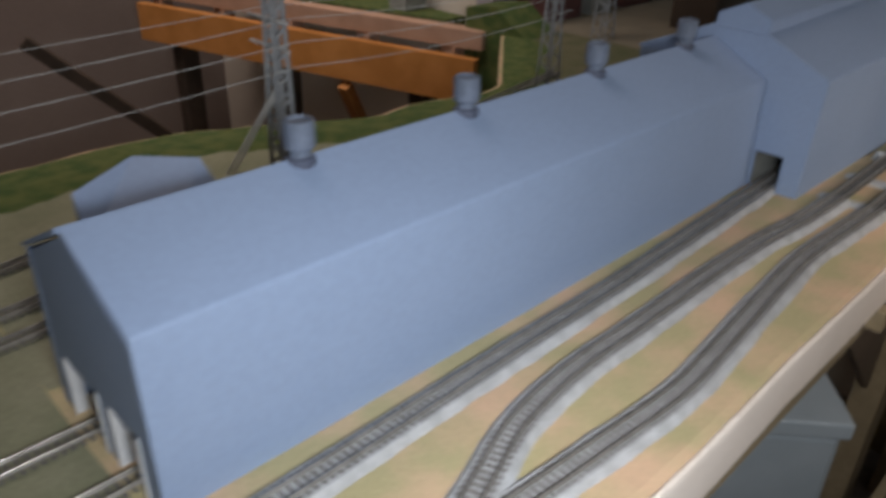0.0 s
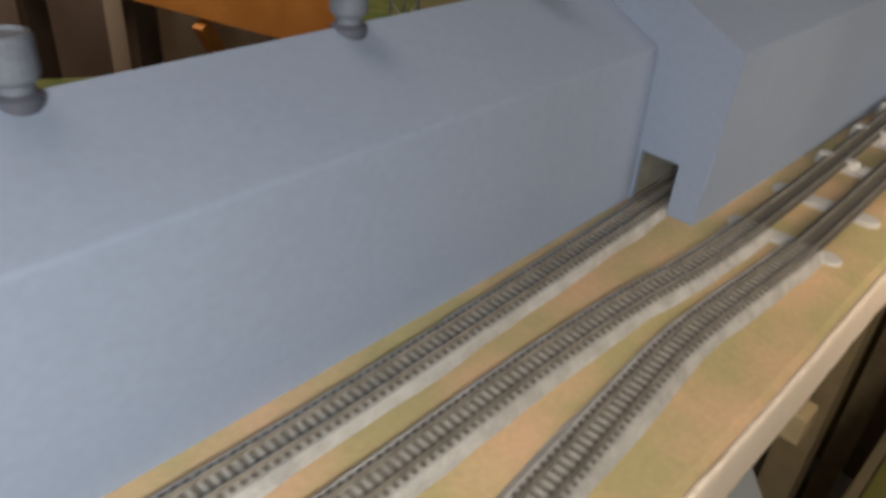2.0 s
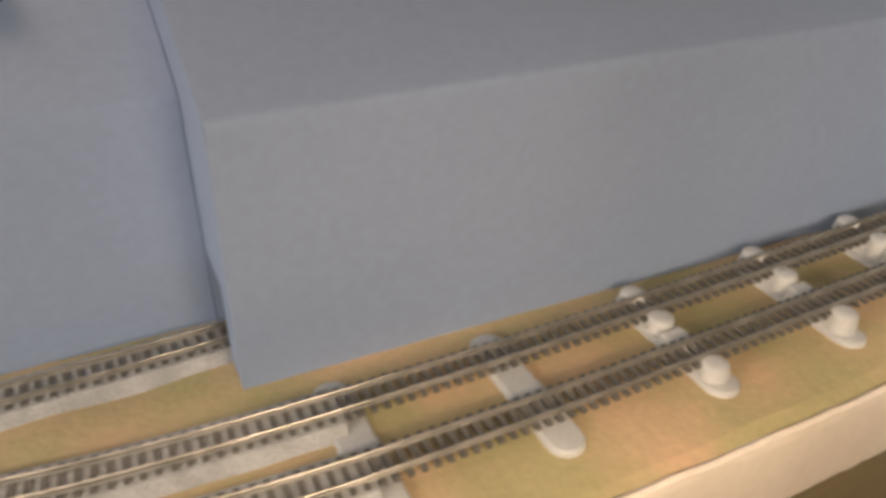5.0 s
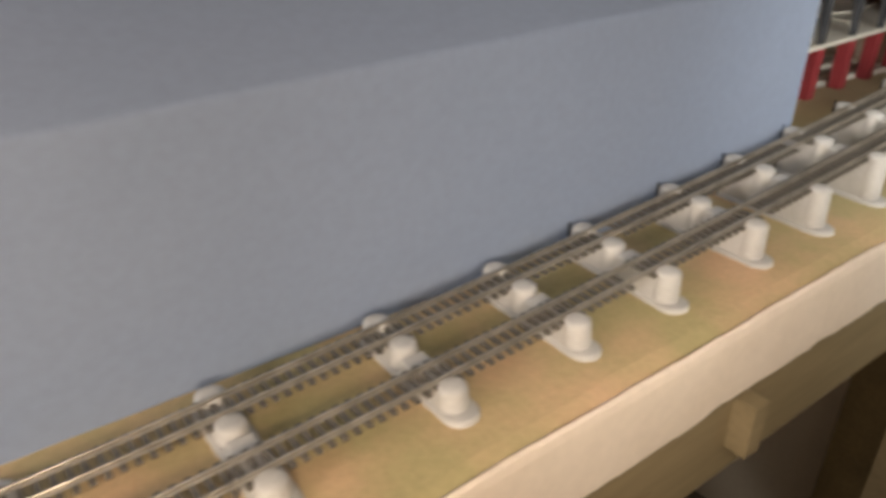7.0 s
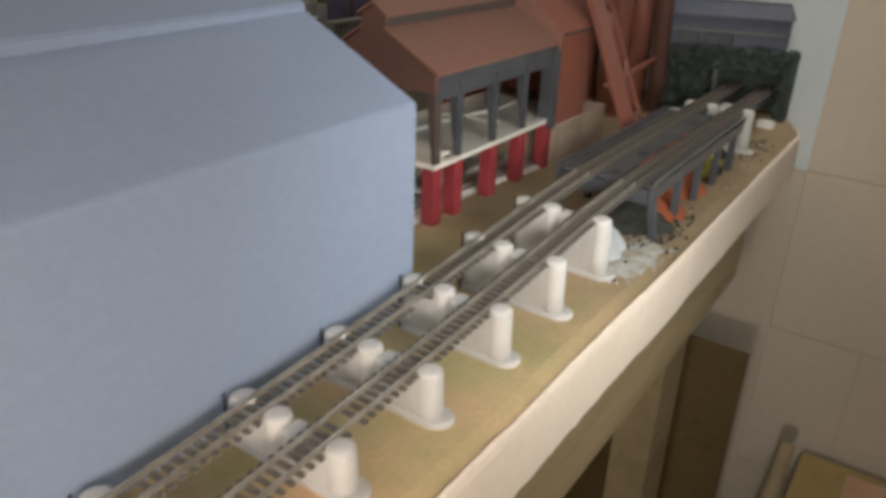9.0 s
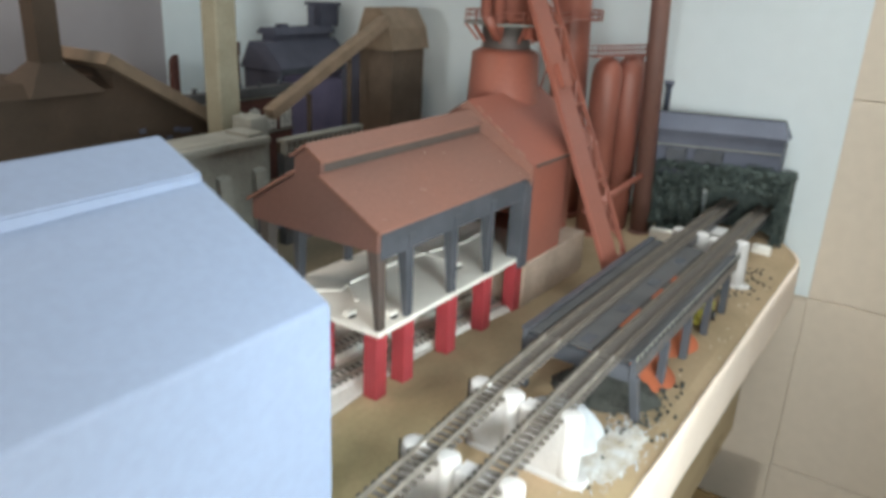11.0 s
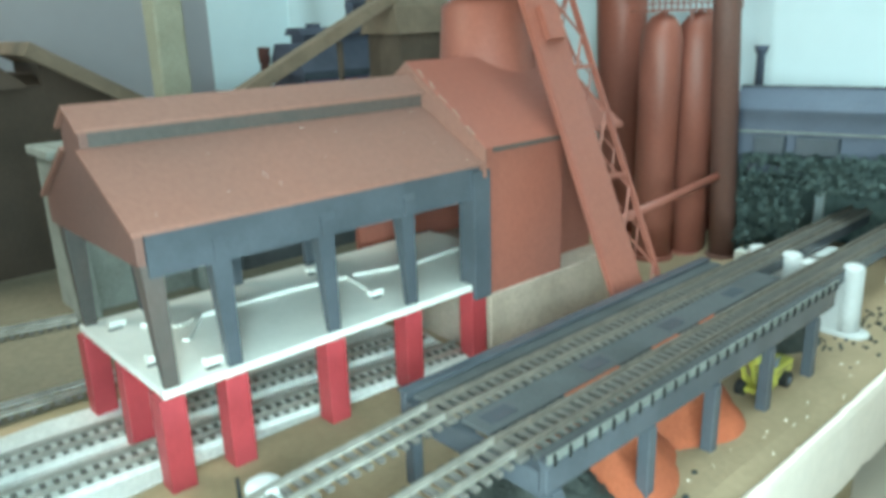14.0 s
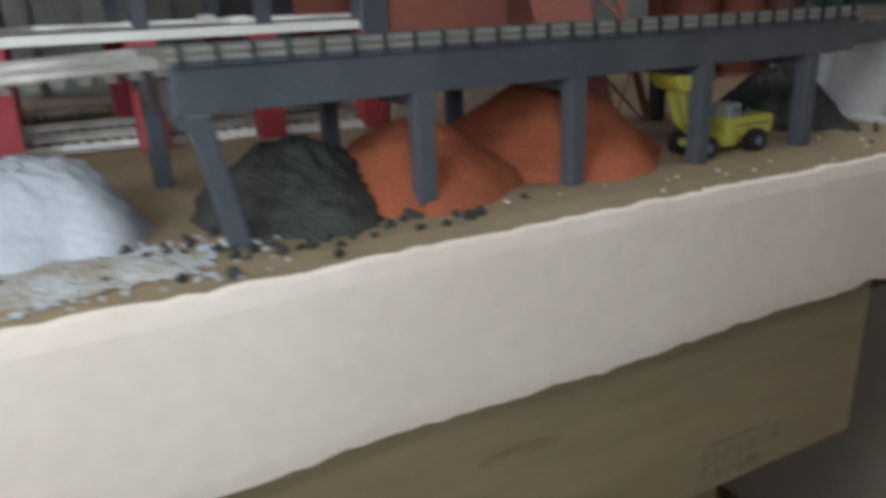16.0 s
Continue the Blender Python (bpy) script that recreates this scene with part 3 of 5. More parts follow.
GRADE = [(0.9, G)] + [(x, cap(x) - 0.006) for x in (2.0, 3.0, 4.1, 5.06, 5.91, 6.89, 7.73, 8.60, 9.46, 10.34)] + [(11.28, DECK_Z)]
track([(x, FAR_Y, z) for x, z in GRADE], "far trestle track climbing on grey piers", False, RAIL, ((5.95, 6.1), (8.25, 8.4)))
track([(x, NEAR_Y, z) for x, z in GRADE], "near trestle track climbing on grey piers", False, RAIL, ((5.65, 5.8), (7.0, 7.1)))
for yy in (NEAR_Y, FAR_Y):
    track([(11.28, yy, DECK_Z), (13.0, yy, DECK_Z), (14.5, yy, DECK_Z), (17.1, yy, DECK_Z)], "track across the ore trestle deck", False, RUSTRAIL)


# ---- trestle piers ----
def blade(bm, x, ya, yb, w, z0, z1, taper=0.9, round_back=True, n=8):
    """An upright wall with a rounded nose at ya (and at yb), w half its width, narrowing upwards."""
    rings = []
    for z, k in ((z0, 1.0), (z1 - 0.012, taper), (z1, taper - 0.12)):
        c = [(x + w * k * math.cos(math.pi + math.pi * i / n), ya + w * k * math.sin(math.pi + math.pi * i / n)) for i in range(n + 1)]
        if round_back:
            c += [(x + w * k * math.cos(math.pi * i / n), yb + w * k * math.sin(math.pi * i / n)) for i in range(n + 1)]
        else:
            c += [(x + w * k, yb), (x - w * k, yb)]
        rings.append([bm.verts.new((px, py, z)) for px, py in c])
    for a, b in zip(rings, rings[1:]):
        for i in range(len(a)):
            k = (i + 1) % len(a)
            bm.faces.new((a[i], a[k], b[k], b[i]))
    bm.faces.new(rings[0][::-1])
    bm.faces.new(rings[-1])
    return bm


def pier(x, y, z, label, front):
    """A cast wall pier with a round nose that stands a little above the ties, on a thin round-ended footing."""
    t = thing("trestle_pier", label, "pier", "trestle piers", "", (x, y, 0))
    a, b = y - 0.16, y + (0.24 if front else 0.15)
    if z < 0.062:
        part("wall", blade(bmesh.new(), x, a - 0.05, b, 0.115, -0.01, max(z - 0.012, 0.03) - (0.0 if front else 0.008), 0.97, not front), PIER, t)
        return t
    part("wall", blade(bmesh.new(), x, a + 0.02, b, 0.094, 0, z, 0.86, not front), PIER, t)
    for yy, s in (((a, -1),) if front else ((a, -1), (b, 1))):
        top = z + 0.034
        bm = lathe(bmesh.new(), (x, yy - s * 0.012), [(0, 0.102), (0.3 * top, 0.097), (top - 0.03, 0.089), (top - 0.008, 0.084), (top + 0.004, 0.068), (top + 0.007, 0.03)], 20)
        part("nose", bm, PIER, t, smooth=True)
    part("footing", blade(bmesh.new(), x, a - 0.055, b - 0.02, 0.118, -0.02, 0.034, 0.97, not front), PIER, t)
    return t


PIERS = (0.92, 1.93, 3.02, 4.10, 5.06, 5.91, 6.89, 7.73, 8.60, 9.46, 10.34)
for xx in PIERS:
    for yy in (NEAR_Y, FAR_Y):
        pier(xx, yy, cap(xx) - 0.008, "pale grey cast trestle pier with rounded ends", yy == NEAR_Y)
for yy in (NEAR_Y, FAR_Y):
    pier(15.2, yy, DECK_Z - 0.01, "pale grey cast trestle pier beyond the ore deck", yy == NEAR_Y)
abut = thing("abutment", "pale plaster abutment block before the tunnel", "abutment", "", "", (16.0, 0.7, 0))
part("block", B(15.75, 16.1, 0.56, 0.96, -0.01, 0.44, bevel=0.02), PIER, abut)
for ax, ay, aw, ad in ((16.18, 1.35, 0.14, 0.34), (16.42, 0.06, 0.14, 0.26)):
    sill = thing("plaster_strip", "broken white plaster strip at the hill foot", "plaster", "plaster strips", "", (ax, ay, 0))
    part("strip", B(ax, ax + aw, ay, ay + ad, 0.0, 0.19, bevel=0.03), WHITE, sill)


def stub(x):
    t = thing("wire_stub", "thin black wire stub beside the far track", "wire", "wire stubs", "", (x, 1.03, 0))
    part("pin", rod(bmesh.new(), (x, 1.03, 0), (x, 1.03, cap(x) + 0.075), 0.009, n=6), BLACK, t)


for xx in PIERS[5:]:
    stub(xx - 0.1)


# ---- ore trestle ----
def upright(top, foot, r):
    """A square post with level ends, leaning from foot to top."""
    bm = bmesh.new()
    c = ((-r, -r), (r, -r), (r, r), (-r, r))
    a, b = [[bm.verts.new((p[0] + u, p[1] + v, p[2])) for u, v in c] for p in (foot, top)]
    bm.faces.new(a[::-1])
    bm.faces.new(b)
    for i in range(4):
        bm.faces.new((a[i], a[(i + 1) % 4], b[(i + 1) % 4], b[i]))
    bmesh.ops.bevel(bm, geom=list(bm.edges), offset=0.006, segments=1, affect="EDGES")
    return bm


def ore_trestle():
    t = thing("ore_trestle", "grey-blue steel ore trestle on square legs", "trestle", "", "", (12.9, 0.6, 0))
    x0, x1, y0, y1 = 11.28, 14.55, 0.085, 1.13
    zb, zt = 0.44, 0.59
    for y in (y1 - 0.04, y0):
        girder = part("girder", B(x0, x1, y, y + 0.045, zb, zt, bevel=0.006), STEEL, t)
        part("flange", B(x0, x1, y - 0.015, y + 0.06, zt, zt + 0.016), STEEL, girder)
    part("end_beam", B(x0, x0 + 0.05, y0 + 0.05, y1 - 0.045, zb, 0.545), STEEL, t)
    for y in (0.23, 0.47, 0.72, 0.96):
        part("stringer", B(x0 + 0.055, x1, y - 0.02, y + 0.02, 0.46, 0.551), STEEL, t)
    for ya, yb in ((0.15, 0.215), (0.98, 1.08), (0.49, 0.70)):
        walkway = part("walkway", B(x0 + 0.055, x1, ya, yb, 0.553, 0.578), DECK, t, "weathered grey walkway plate")
    for z in (zt + 0.018, zt + 0.045):
        part("guard_strip", B(x0, x1, y0 - 0.012, y0 + 0.004, z, z + 0.014), GUARD, girder, "pale weathered guard strip")
    x = x0 + 0.03
    while x < x1:
        bm = box(bmesh.new(), x, x + 0.011, y0 - 0.026, y0 - 0.013, zt + 0.004, zt + 0.066)
        part("clip", bm, BLACK, girder, "black clip over the guard strip")
        x += 0.113
    x = x0 + 0.12
    while x < x1 - 0.2:
        part("grating", B(x, x + 0.2, 0.545, 0.645, 0.5785, 0.582), STEEL, walkway, "dark square deck opening")
        x += 0.83
    for i, xx in enumerate((11.345, 12.14, 12.83, 13.54, 14.24)):
        for y, s in ((y0 + 0.02, -1), (y1 - 0.02, 1)):
            first = i == 0 and s < 0
            foot = Vector((xx + (0.085 if first else 0.0), y + s * (0.035 if first else 0.0), -0.02))
            part("leg", upright((xx, y, 0.445), foot, 0.038), STEEL, t)
        if i == 0:
            part("brace", bar(bmesh.new(), (xx, y0 + 0.05, 0.42), (xx, y1 - 0.05, 0.50), 0.018, 0.018), STEEL, t)
        part("cap_beam", B(xx - 0.04, xx + 0.04, y0 + 0.05, y1 - 0.05, 0.39, 0.455), STEEL, t)
    for xx in (11.9, 12.5, 13.2, 13.9):
        part("hopper_plate", B(xx - 0.02, xx + 0.02, 0.49, 0.70, 0.42, 0.551), STEEL, t)
    for xx, w in ((11.9, 0.5), (12.75, 0.3), (13.3, 0.2)):
        part("ore_load", B(xx, xx + w, 0.44, 0.487, 0.553, 0.582, bevel=0.008), ORE, t, "spilled orange ore on the deck")
    return t


ore_trestle()


def far_span():
    t = thing("girder_span", "dark steel girder span leading into the hillside", "bridge", "", "", (15.6, 0.6, 0))
    for y in (NEAR_Y - 0.1, NEAR_Y + 0.1, FAR_Y - 0.1, FAR_Y + 0.1):
        part("girder", B(14.56, 17.05, y - 0.02, y + 0.02, 0.46, 0.551), STEEL, t)


far_span()


# ---- stockpiles ----
def pile(name, label, category, material, cx, cy, rx, ry, h, seed, rough=0.06, power=1.5):
    bm = bmesh.new()
    n, m = 64, 22
    rows = []
    for j in range(m):
        s = j / (m - 1)
        row = []
        for i in range(n):
            a = 2 * math.pi * i / n
            q = Vector((math.cos(a) * s * 2.5 + seed, math.sin(a) * s * 2.5, seed * 0.37))
            k = 1 + 0.25 * noise.noise(q * 0.6)
            z = h * (1 - s ** power) * (1 + rough * 1.5 * noise.noise(q * 1.7)) + h * rough * (noise.noise(q * 5) + 0.8 * noise.noise(q * 11))
            row.append(bm.verts.new((cx + rx * s * k * math.cos(a), cy + ry * s * k * math.sin(a), z - 0.01 if s < 1 else -0.015)))
        rows.append(row)
    for a, b in zip(rows, rows[1:]):
        for i in range(n):
            bm.faces.new((a[i], a[(i + 1) % n], b[(i + 1) % n], b[i]))
    bmesh.ops.remove_doubles(bm, verts=bm.verts, dist=1e-5)
    ob = part(name, bm, material, None, "", True)
    return tagged(ob, label, category, "stockpiles", "stuff")


pile("stone_heap", "pale blue-white crushed stone pile beside the trestle", "stone pile", STONE, 10.83, 0.50, 0.385, 0.38, 0.30, 2.6, 0.05, 2.5)
pile("coal_heap", "black coal pile under the ore trestle", "coal pile", COAL, 11.75, 0.46, 0.44, 0.48, 0.30, 4.0, 0.09, 1.35)
pile("ore_heap", "low orange iron ore pile under the trestle", "ore pile", ORE, 12.28, 0.46, 0.50, 0.46, 0.30, 7.0, 0.05, 1.5)
pile("ore_heap", "tall orange iron ore pile under the trestle", "ore pile", ORE, 13.08, 0.63, 0.62, 0.56, 0.40, 9.0, 0.05, 1.6)
pile("coal_heap", "dark coal pile near the hillside", "coal pile", COAL, 14.75, 0.68, 0.42, 0.42, 0.32, 12.0, 0.1)


def powder(name, label, material, cx, cy, rx, ry, seed):
    """A thin uneven dusting with a ragged outline."""
    bm = bmesh.new()
    c = bm.verts.new((cx, cy, 0.022))
    n = 60
    mid, rim = [], []
    for i in range(n):
        a = 2 * math.pi * i / n
        k = 1 + 0.35 * noise.noise(Vector((2 * math.cos(a), 2 * math.sin(a), seed))) + 0.2 * noise.noise(Vector((7 * math.cos(a), 7 * math.sin(a), seed)))
        mid.append(bm.verts.new((cx + rx * 0.6 * k * math.cos(a), cy + ry * 0.6 * k * math.sin(a), 0.022 + 0.008 * noise.noise(Vector((9 * math.cos(a), 9 * math.sin(a), seed))))))
        rim.append(bm.verts.new((cx + rx * k * math.cos(a), cy + ry * k * math.sin(a), 0.004)))
    for i in range(n):
        k = (i + 1) % n
        bm.faces.new((c, mid[i], mid[k]))
        bm.faces.new((mid[i], rim[i], rim[k], mid[k]))
    return tagged(part(name, bm, material, None, "", True), label, "stone dust", "", "stuff")


powder("stone_dust", "pale stone dust fanned out before the pile", DUST, 10.78, 0.06, 0.40, 0.20, 3.0)
powder("stone_dust", "thin pale stone dust beside the trestle leg", DUST, 11.15, 0.0, 0.17, 0.12, 6.0)


def lumps(name, label, material, cx, cy, sx, sy, n, r0, r1, seed):
    rnd = random.Random(seed)
    bm = bmesh.new()
    for _ in range(n):
        x, y = cx + rnd.gauss(0, sx), cy + rnd.gauss(0, sy)
        r = rnd.uniform(r0, r1)
        v = bmesh.ops.create_icosphere(bm, subdivisions=1, radius=r, matrix=pose(x, y, r * 0.5, rnd.uniform(0, 90), rnd.uniform(0, 90), 0))["verts"]
        for w in v:
            w.co += Vector((rnd.uniform(-1, 1), rnd.uniform(-1, 1), rnd.uniform(-1, 1))) * r * 0.25
    return tagged(part(name, bm, material), label, "gravel", "", "stuff")


lumps("spilled_coal", "scattered black coal lumps on the earth", COAL, 11.62, 0.02, 0.36, 0.11, 70, 0.012, 0.026, 3)
lumps("spilled_coal", "scattered coal crumbs near the bench end", COAL, 15.4, 0.1, 0.35, 0.12, 60, 0.01, 0.02, 5)
lumps("spilled_stone", "spilled pale stone grit in front of the pile", STONE, 10.95, 0.06, 0.28, 0.12, 500, 0.005, 0.012, 8)


lumps("foam_crumb", "white foam crumbs along the cut edge", FOAM, 13.9, -0.16, 1.0, 0.06, 12, 0.004, 0.010, 21)
lumps("foam_crumb", "few pale crumbs on the ore yard ground", FOAM, 12.6, 0.02, 0.6, 0.12, 8, 0.004, 0.009, 22)


def excavator():
    t = thing("toy_loader", "small yellow model wheel loader with raised bucket", "loader", "", "", (13.75, 0.22, 0))
    y0, y1 = 0.14, 0.30
    part("chassis", B(13.58, 14.04, y0 + 0.04, y1 - 0.04, 0.05, 0.085, bevel=0.006), YELLOW, t)
    body = part("body", B(13.79, 14.10, y0 + 0.015, y1 - 0.015, 0.075, 0.165, bevel=0.010), YELLOW, t)
    part("body_crease", B(13.84, 14.07, y0 + 0.009, y0 + 0.014, 0.125, 0.132), TAN, body)
    part("exhaust", rod(bmesh.new(), (13.97, 0.2, 0.16), (13.97, 0.2, 0.20), 0.006, n=8), VENT, body)
    part("front_skirt", B(13.77, 13.85, y0 + 0.005, y1 - 0.005, 0.035, 0.10, bevel=0.008), YELLOW, t)
    cab = part("cab", B(13.80, 13.88, y0 + 0.025, y1 - 0.025, 0.163, 0.235, bevel=0.008), CONC, t, "pale grey cab")
    part("cab_window", B(13.81, 13.87, y0 + 0.019, y0 + 0.026, 0.185, 0.222), VENT, cab, "dark cab window")
    for xx in (13.63, 13.96):
        for yy in (y0, y1):
            wheel = part("wheel", rod(bmesh.new(), (xx, yy - 0.026, 0.052), (xx, yy + 0.026, 0.052), 0.057, n=20), BLACK, t, "black rubber wheel")
            part("hub", rod(bmesh.new(), (xx, yy - 0.032, 0.052), (xx, yy - 0.027, 0.052), 0.022, n=14), VENT, wheel)
    for yy in (0.185, 0.255):
        part("boom", bar(bmesh.new(), (13.66, yy, 0.10), (13.56, yy, 0.175), 0.022, 0.04), YELLOW, t)
        part("boom", bar(bmesh.new(), (13.565, yy, 0.165), (13.495, yy, 0.34), 0.02, 0.034), YELLOW, t)
    part("boom_link", bar(bmesh.new(), (13.68, 0.22, 0.12), (13.50, 0.22, 0.33), 0.014, 0.016), YELLOW, t)
    bucket = bmesh.new()
    rim = [(13.42, 0.40), (13.56, 0.392), (13.55, 0.365), (13.515, 0.325), (13.465, 0.325), (13.43, 0.365)]
    va, vb = [[bucket.verts.new((x, y, z)) for x, z in rim] for y in (0.13, 0.31)]
    bucket.faces.new(va)
    bucket.faces.new(vb[::-1])
    for i in range(6):
        bucket.faces.new((va[i], va[(i + 1) % 6], vb[(i + 1) % 6], vb[i]))
    bmesh.ops.bevel(bucket, geom=list(bucket.edges), offset=0.006, segments=1, affect="EDGES")
    part("bucket", bucket, YELLOW, t)


excavator()


# ---- cast house ----
COLX = (10.355, 10.745, 11.45, 12.11, 12.76)


def tapered_column(xx, yy, s, z0, z1):
    """A column with one straight edge, wide under the eaves and narrow at the foot."""
    bm = prism(bmesh.new(), [(yy, z0), (yy + s * 0.05, z0), (yy + s * 0.11, z1), (yy, z1)], xx - 0.065, xx + 0.055)
    for v in bm.verts:
        if v.co.z < 1.0 and v.co.x < xx:
            v.co.x = xx - 0.025
    return bm


def cast_house():
    t = thing("cast_house", "red-brown cast house roof on dark columns and red piers", "model building", "blast furnace", "", (11.6, 2.8, 0))
    x0, x1, yf, yb, zf, ym = 10.31, 12.78, 2.0, 3.43, 0.64, 2.745
    slab = part("casting_floor", B(x0, x1 + 0.72, yf - 0.01, yb - 0.05, zf - 0.05, zf, bevel=0.004), WHITE, t, "white casting floor slab")
    pts = [(13.45, 2.76), (12.72, 2.70), (12.15, 2.83), (11.65, 2.90), (10.96, 2.90), (10.78, 2.84), (10.62, 3.05)]
    for a, b in zip(pts, pts[1:]):
        part("iron_runner", bar(bmesh.new(), (*a, zf + 0.012), (*b, zf + 0.012), 0.045, 0.026), WHITE, slab)
    for a, b in (((12.15, 2.83), (12.07, 2.40)), ((10.96, 2.90), (10.70, 2.56)), ((12.15, 2.83), (12.04, 3.12))):
        part("iron_runner", bar(bmesh.new(), (*a, zf + 0.012), (*b, zf + 0.012), 0.04, 0.026), WHITE, slab)
    for px, py in ((10.45, 2.43), (10.49, 3.17), (12.06, 2.36), (12.04, 3.16), (10.68, 2.14)):
        part("ladle_spout", B(px - 0.055, px + 0.055, py - 0.035, py + 0.035, zf, zf + 0.045, bevel=0.008), WHITE, slab)
        part("pour_hole", B(px - 0.075, px + 0.02, py - 0.075, py - 0.037, zf + 0.001, zf + 0.004), BLACK, slab, "dark pouring hole")
    for i, xx in enumerate(COLX):
        for yy, s in ((yf, 1), (yb - 0.07, -1)):
            ya, yc = sorted((yy, yy + s * 0.13))
            part("red_pier", B(xx - 0.075, xx + 0.075, ya - 0.015, yc, -0.01, zf - 0.052, bevel=0.006), REDCOL, t, "bright red pier")
            if i < 4:
                part("column", tapered_column(xx, yy, s, zf + 0.002, 1.36), DULLBROWN if i == 0 else STEEL, t, "brown weathered column" if i == 0 else "dark grey tapered column")
    part("red_pier", B(10.30, 10.44, 2.60, 2.73, -0.01, zf - 0.052, bevel=0.006), REDCOL, t, "bright red pier")
    part("front_fascia", B(x0 + 0.02, x1, yf - 0.012, yf + 0.03, 1.29, 1.535), STEEL, t, "dark grey-blue eaves band")
    part("back_fascia", B(x0 + 0.02, x1, yb - 0.03, yb + 0.01, 1.20, 1.52), STEEL, t)
    for xx in COLX[1:]:
        part("fascia_bracket", prism(bmesh.new(), [(yf - 0.03, 1.30), (yf - 0.013, 1.30), (yf - 0.013, 1.44), (yf - 0.03, 1.40)], xx - 0.05, xx + 0.05), STEEL, t)
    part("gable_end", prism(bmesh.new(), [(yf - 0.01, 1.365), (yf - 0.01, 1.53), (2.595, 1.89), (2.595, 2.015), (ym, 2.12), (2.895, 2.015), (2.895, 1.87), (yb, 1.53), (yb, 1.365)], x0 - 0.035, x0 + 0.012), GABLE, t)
    for a, b, c, d in ((yf - 0.05, 1.535, 2.60, 1.895), (yb + 0.05, 1.525, 2.89, 1.885)):
        part("roof_slope", prism(bmesh.new(), [(a, b), (a, b + 0.026), (c, d + 0.026), (c, d)], x0 - 0.06, x1), ROOFRED, t)
    part("monitor", prism(bmesh.new(), [(2.605, 1.88), (2.605, 2.015), (2.885, 2.015), (2.885, 1.88)], x0 + 0.015, x1), DULLBROWN, t, "brown side of the ridge monitor")
    part("monitor_roof", prism(bmesh.new(), [(2.56, 2.01), (2.56, 2.032), (ym, 2.155), (2.93, 2.032), (2.93, 2.01), (ym, 2.13)], x0 - 0.06, x1), ROOFRED, t)
    return t


def roof_flecks():
    """Tiny specks of white dust lying on the cast house roof."""
    rnd = random.Random(31)
    bm = bmesh.new()
    for _ in range(18):
        x, y = rnd.uniform(10.4, 12.7), rnd.uniform(1.98, 2.56)
        r = rnd.uniform(0.002, 0.005)
        bmesh.ops.create_icosphere(bm, subdivisions=1, radius=r, matrix=Matrix.Translation((x, y, 1.563 + 0.554 * (y - 1.95) + r * 0.4)))
    tagged(part("dust_fleck", bm, WHITE), "tiny white dust flecks on the cast house roof", "dust", "", "stuff")


def furnace_house():
    t = thing("furnace_house", "red oxide furnace house on a tan footing", "model building", "blast furnace", "", (13.5, 2.8, 0))
    x0, x1, xe, yf, yb = 12.80, 13.72, 14.45, 1.98, 3.6
    part("footing", B(x0 + 0.06, xe, yf - 0.02, yb, -0.01, 0.52, bevel=0.01), BASE, t, "tan concrete footing")
    part("west_post", B(x0 - 0.11, x0 + 0.06, yf - 0.03, yf + 0.14, 0.52, 1.5, bevel=0.006), STEEL, t, "dark grey corner post")
    part("front_wall", B(x0 + 0.05, x1, yf, yf + 0.05, 0.52, 1.64), OXIDE, t)
    part("return_wall", B(x1 - 0.05, x1, yf + 0.05, yf + 0.3, 0.52, 1.64), OXIDE, t)
    part("set_back_wall", B(x1, xe, yf + 0.25, yf + 0.3, 0.52, 1.7), OXIDE, t)
    part("east_wall", B(xe - 0.05, xe, yf + 0.3, yb, 0.52, 1.64), OXIDE, t)
    part("back_wall", B(x0, xe - 0.05, yb - 0.05, yb, 0.52, 1.5), OXIDE, t)
    part("west_gable", prism(bmesh.new(), [(yf - 0.05, 1.45), (yf - 0.05, 1.655), (2.79, 2.24), (yb + 0.05, 1.625), (yb + 0.05, 1.45)], x0 - 0.018, x0), ROOFRED, t)
    part("east_gable", prism(bmesh.new(), [(yf + 0.3, 1.64), (2.79, 2.17), (yb, 1.64)], xe - 0.048, xe - 0.003), OXIDE, t)
    for a, b in ((yf - 0.05, 1.63), (yb + 0.05, 1.6)):
        part("roof_slope", prism(bmesh.new(), [(a, b), (a, b + 0.035), (2.79, 2.25), (2.79, 2.21)], x0 + 0.001, xe + 0.02), OXIDE, t)
    # Short pale dashes in a broken line up the west roof edge
    rnd = random.Random(17)
    for k in range(5):
        y = 2.02 + 0.14 * k + rnd.uniform(0, 0.04)
        z = 1.67 + (y - 1.93) * 0.72
        part("edge_dash", bar(bmesh.new(), (x0 - 0.004, y, z), (x0 - 0.004, y + rnd.uniform(0.05, 0.1), z + 0.055), 0.006, 0.005), BASE, t, "pale dash along the roof edge")
    part("eave_strip", B(x0 + 0.06, x1, yf - 0.062, yf - 0.052, 1.625, 1.66), DULLBROWN, t)
    return t


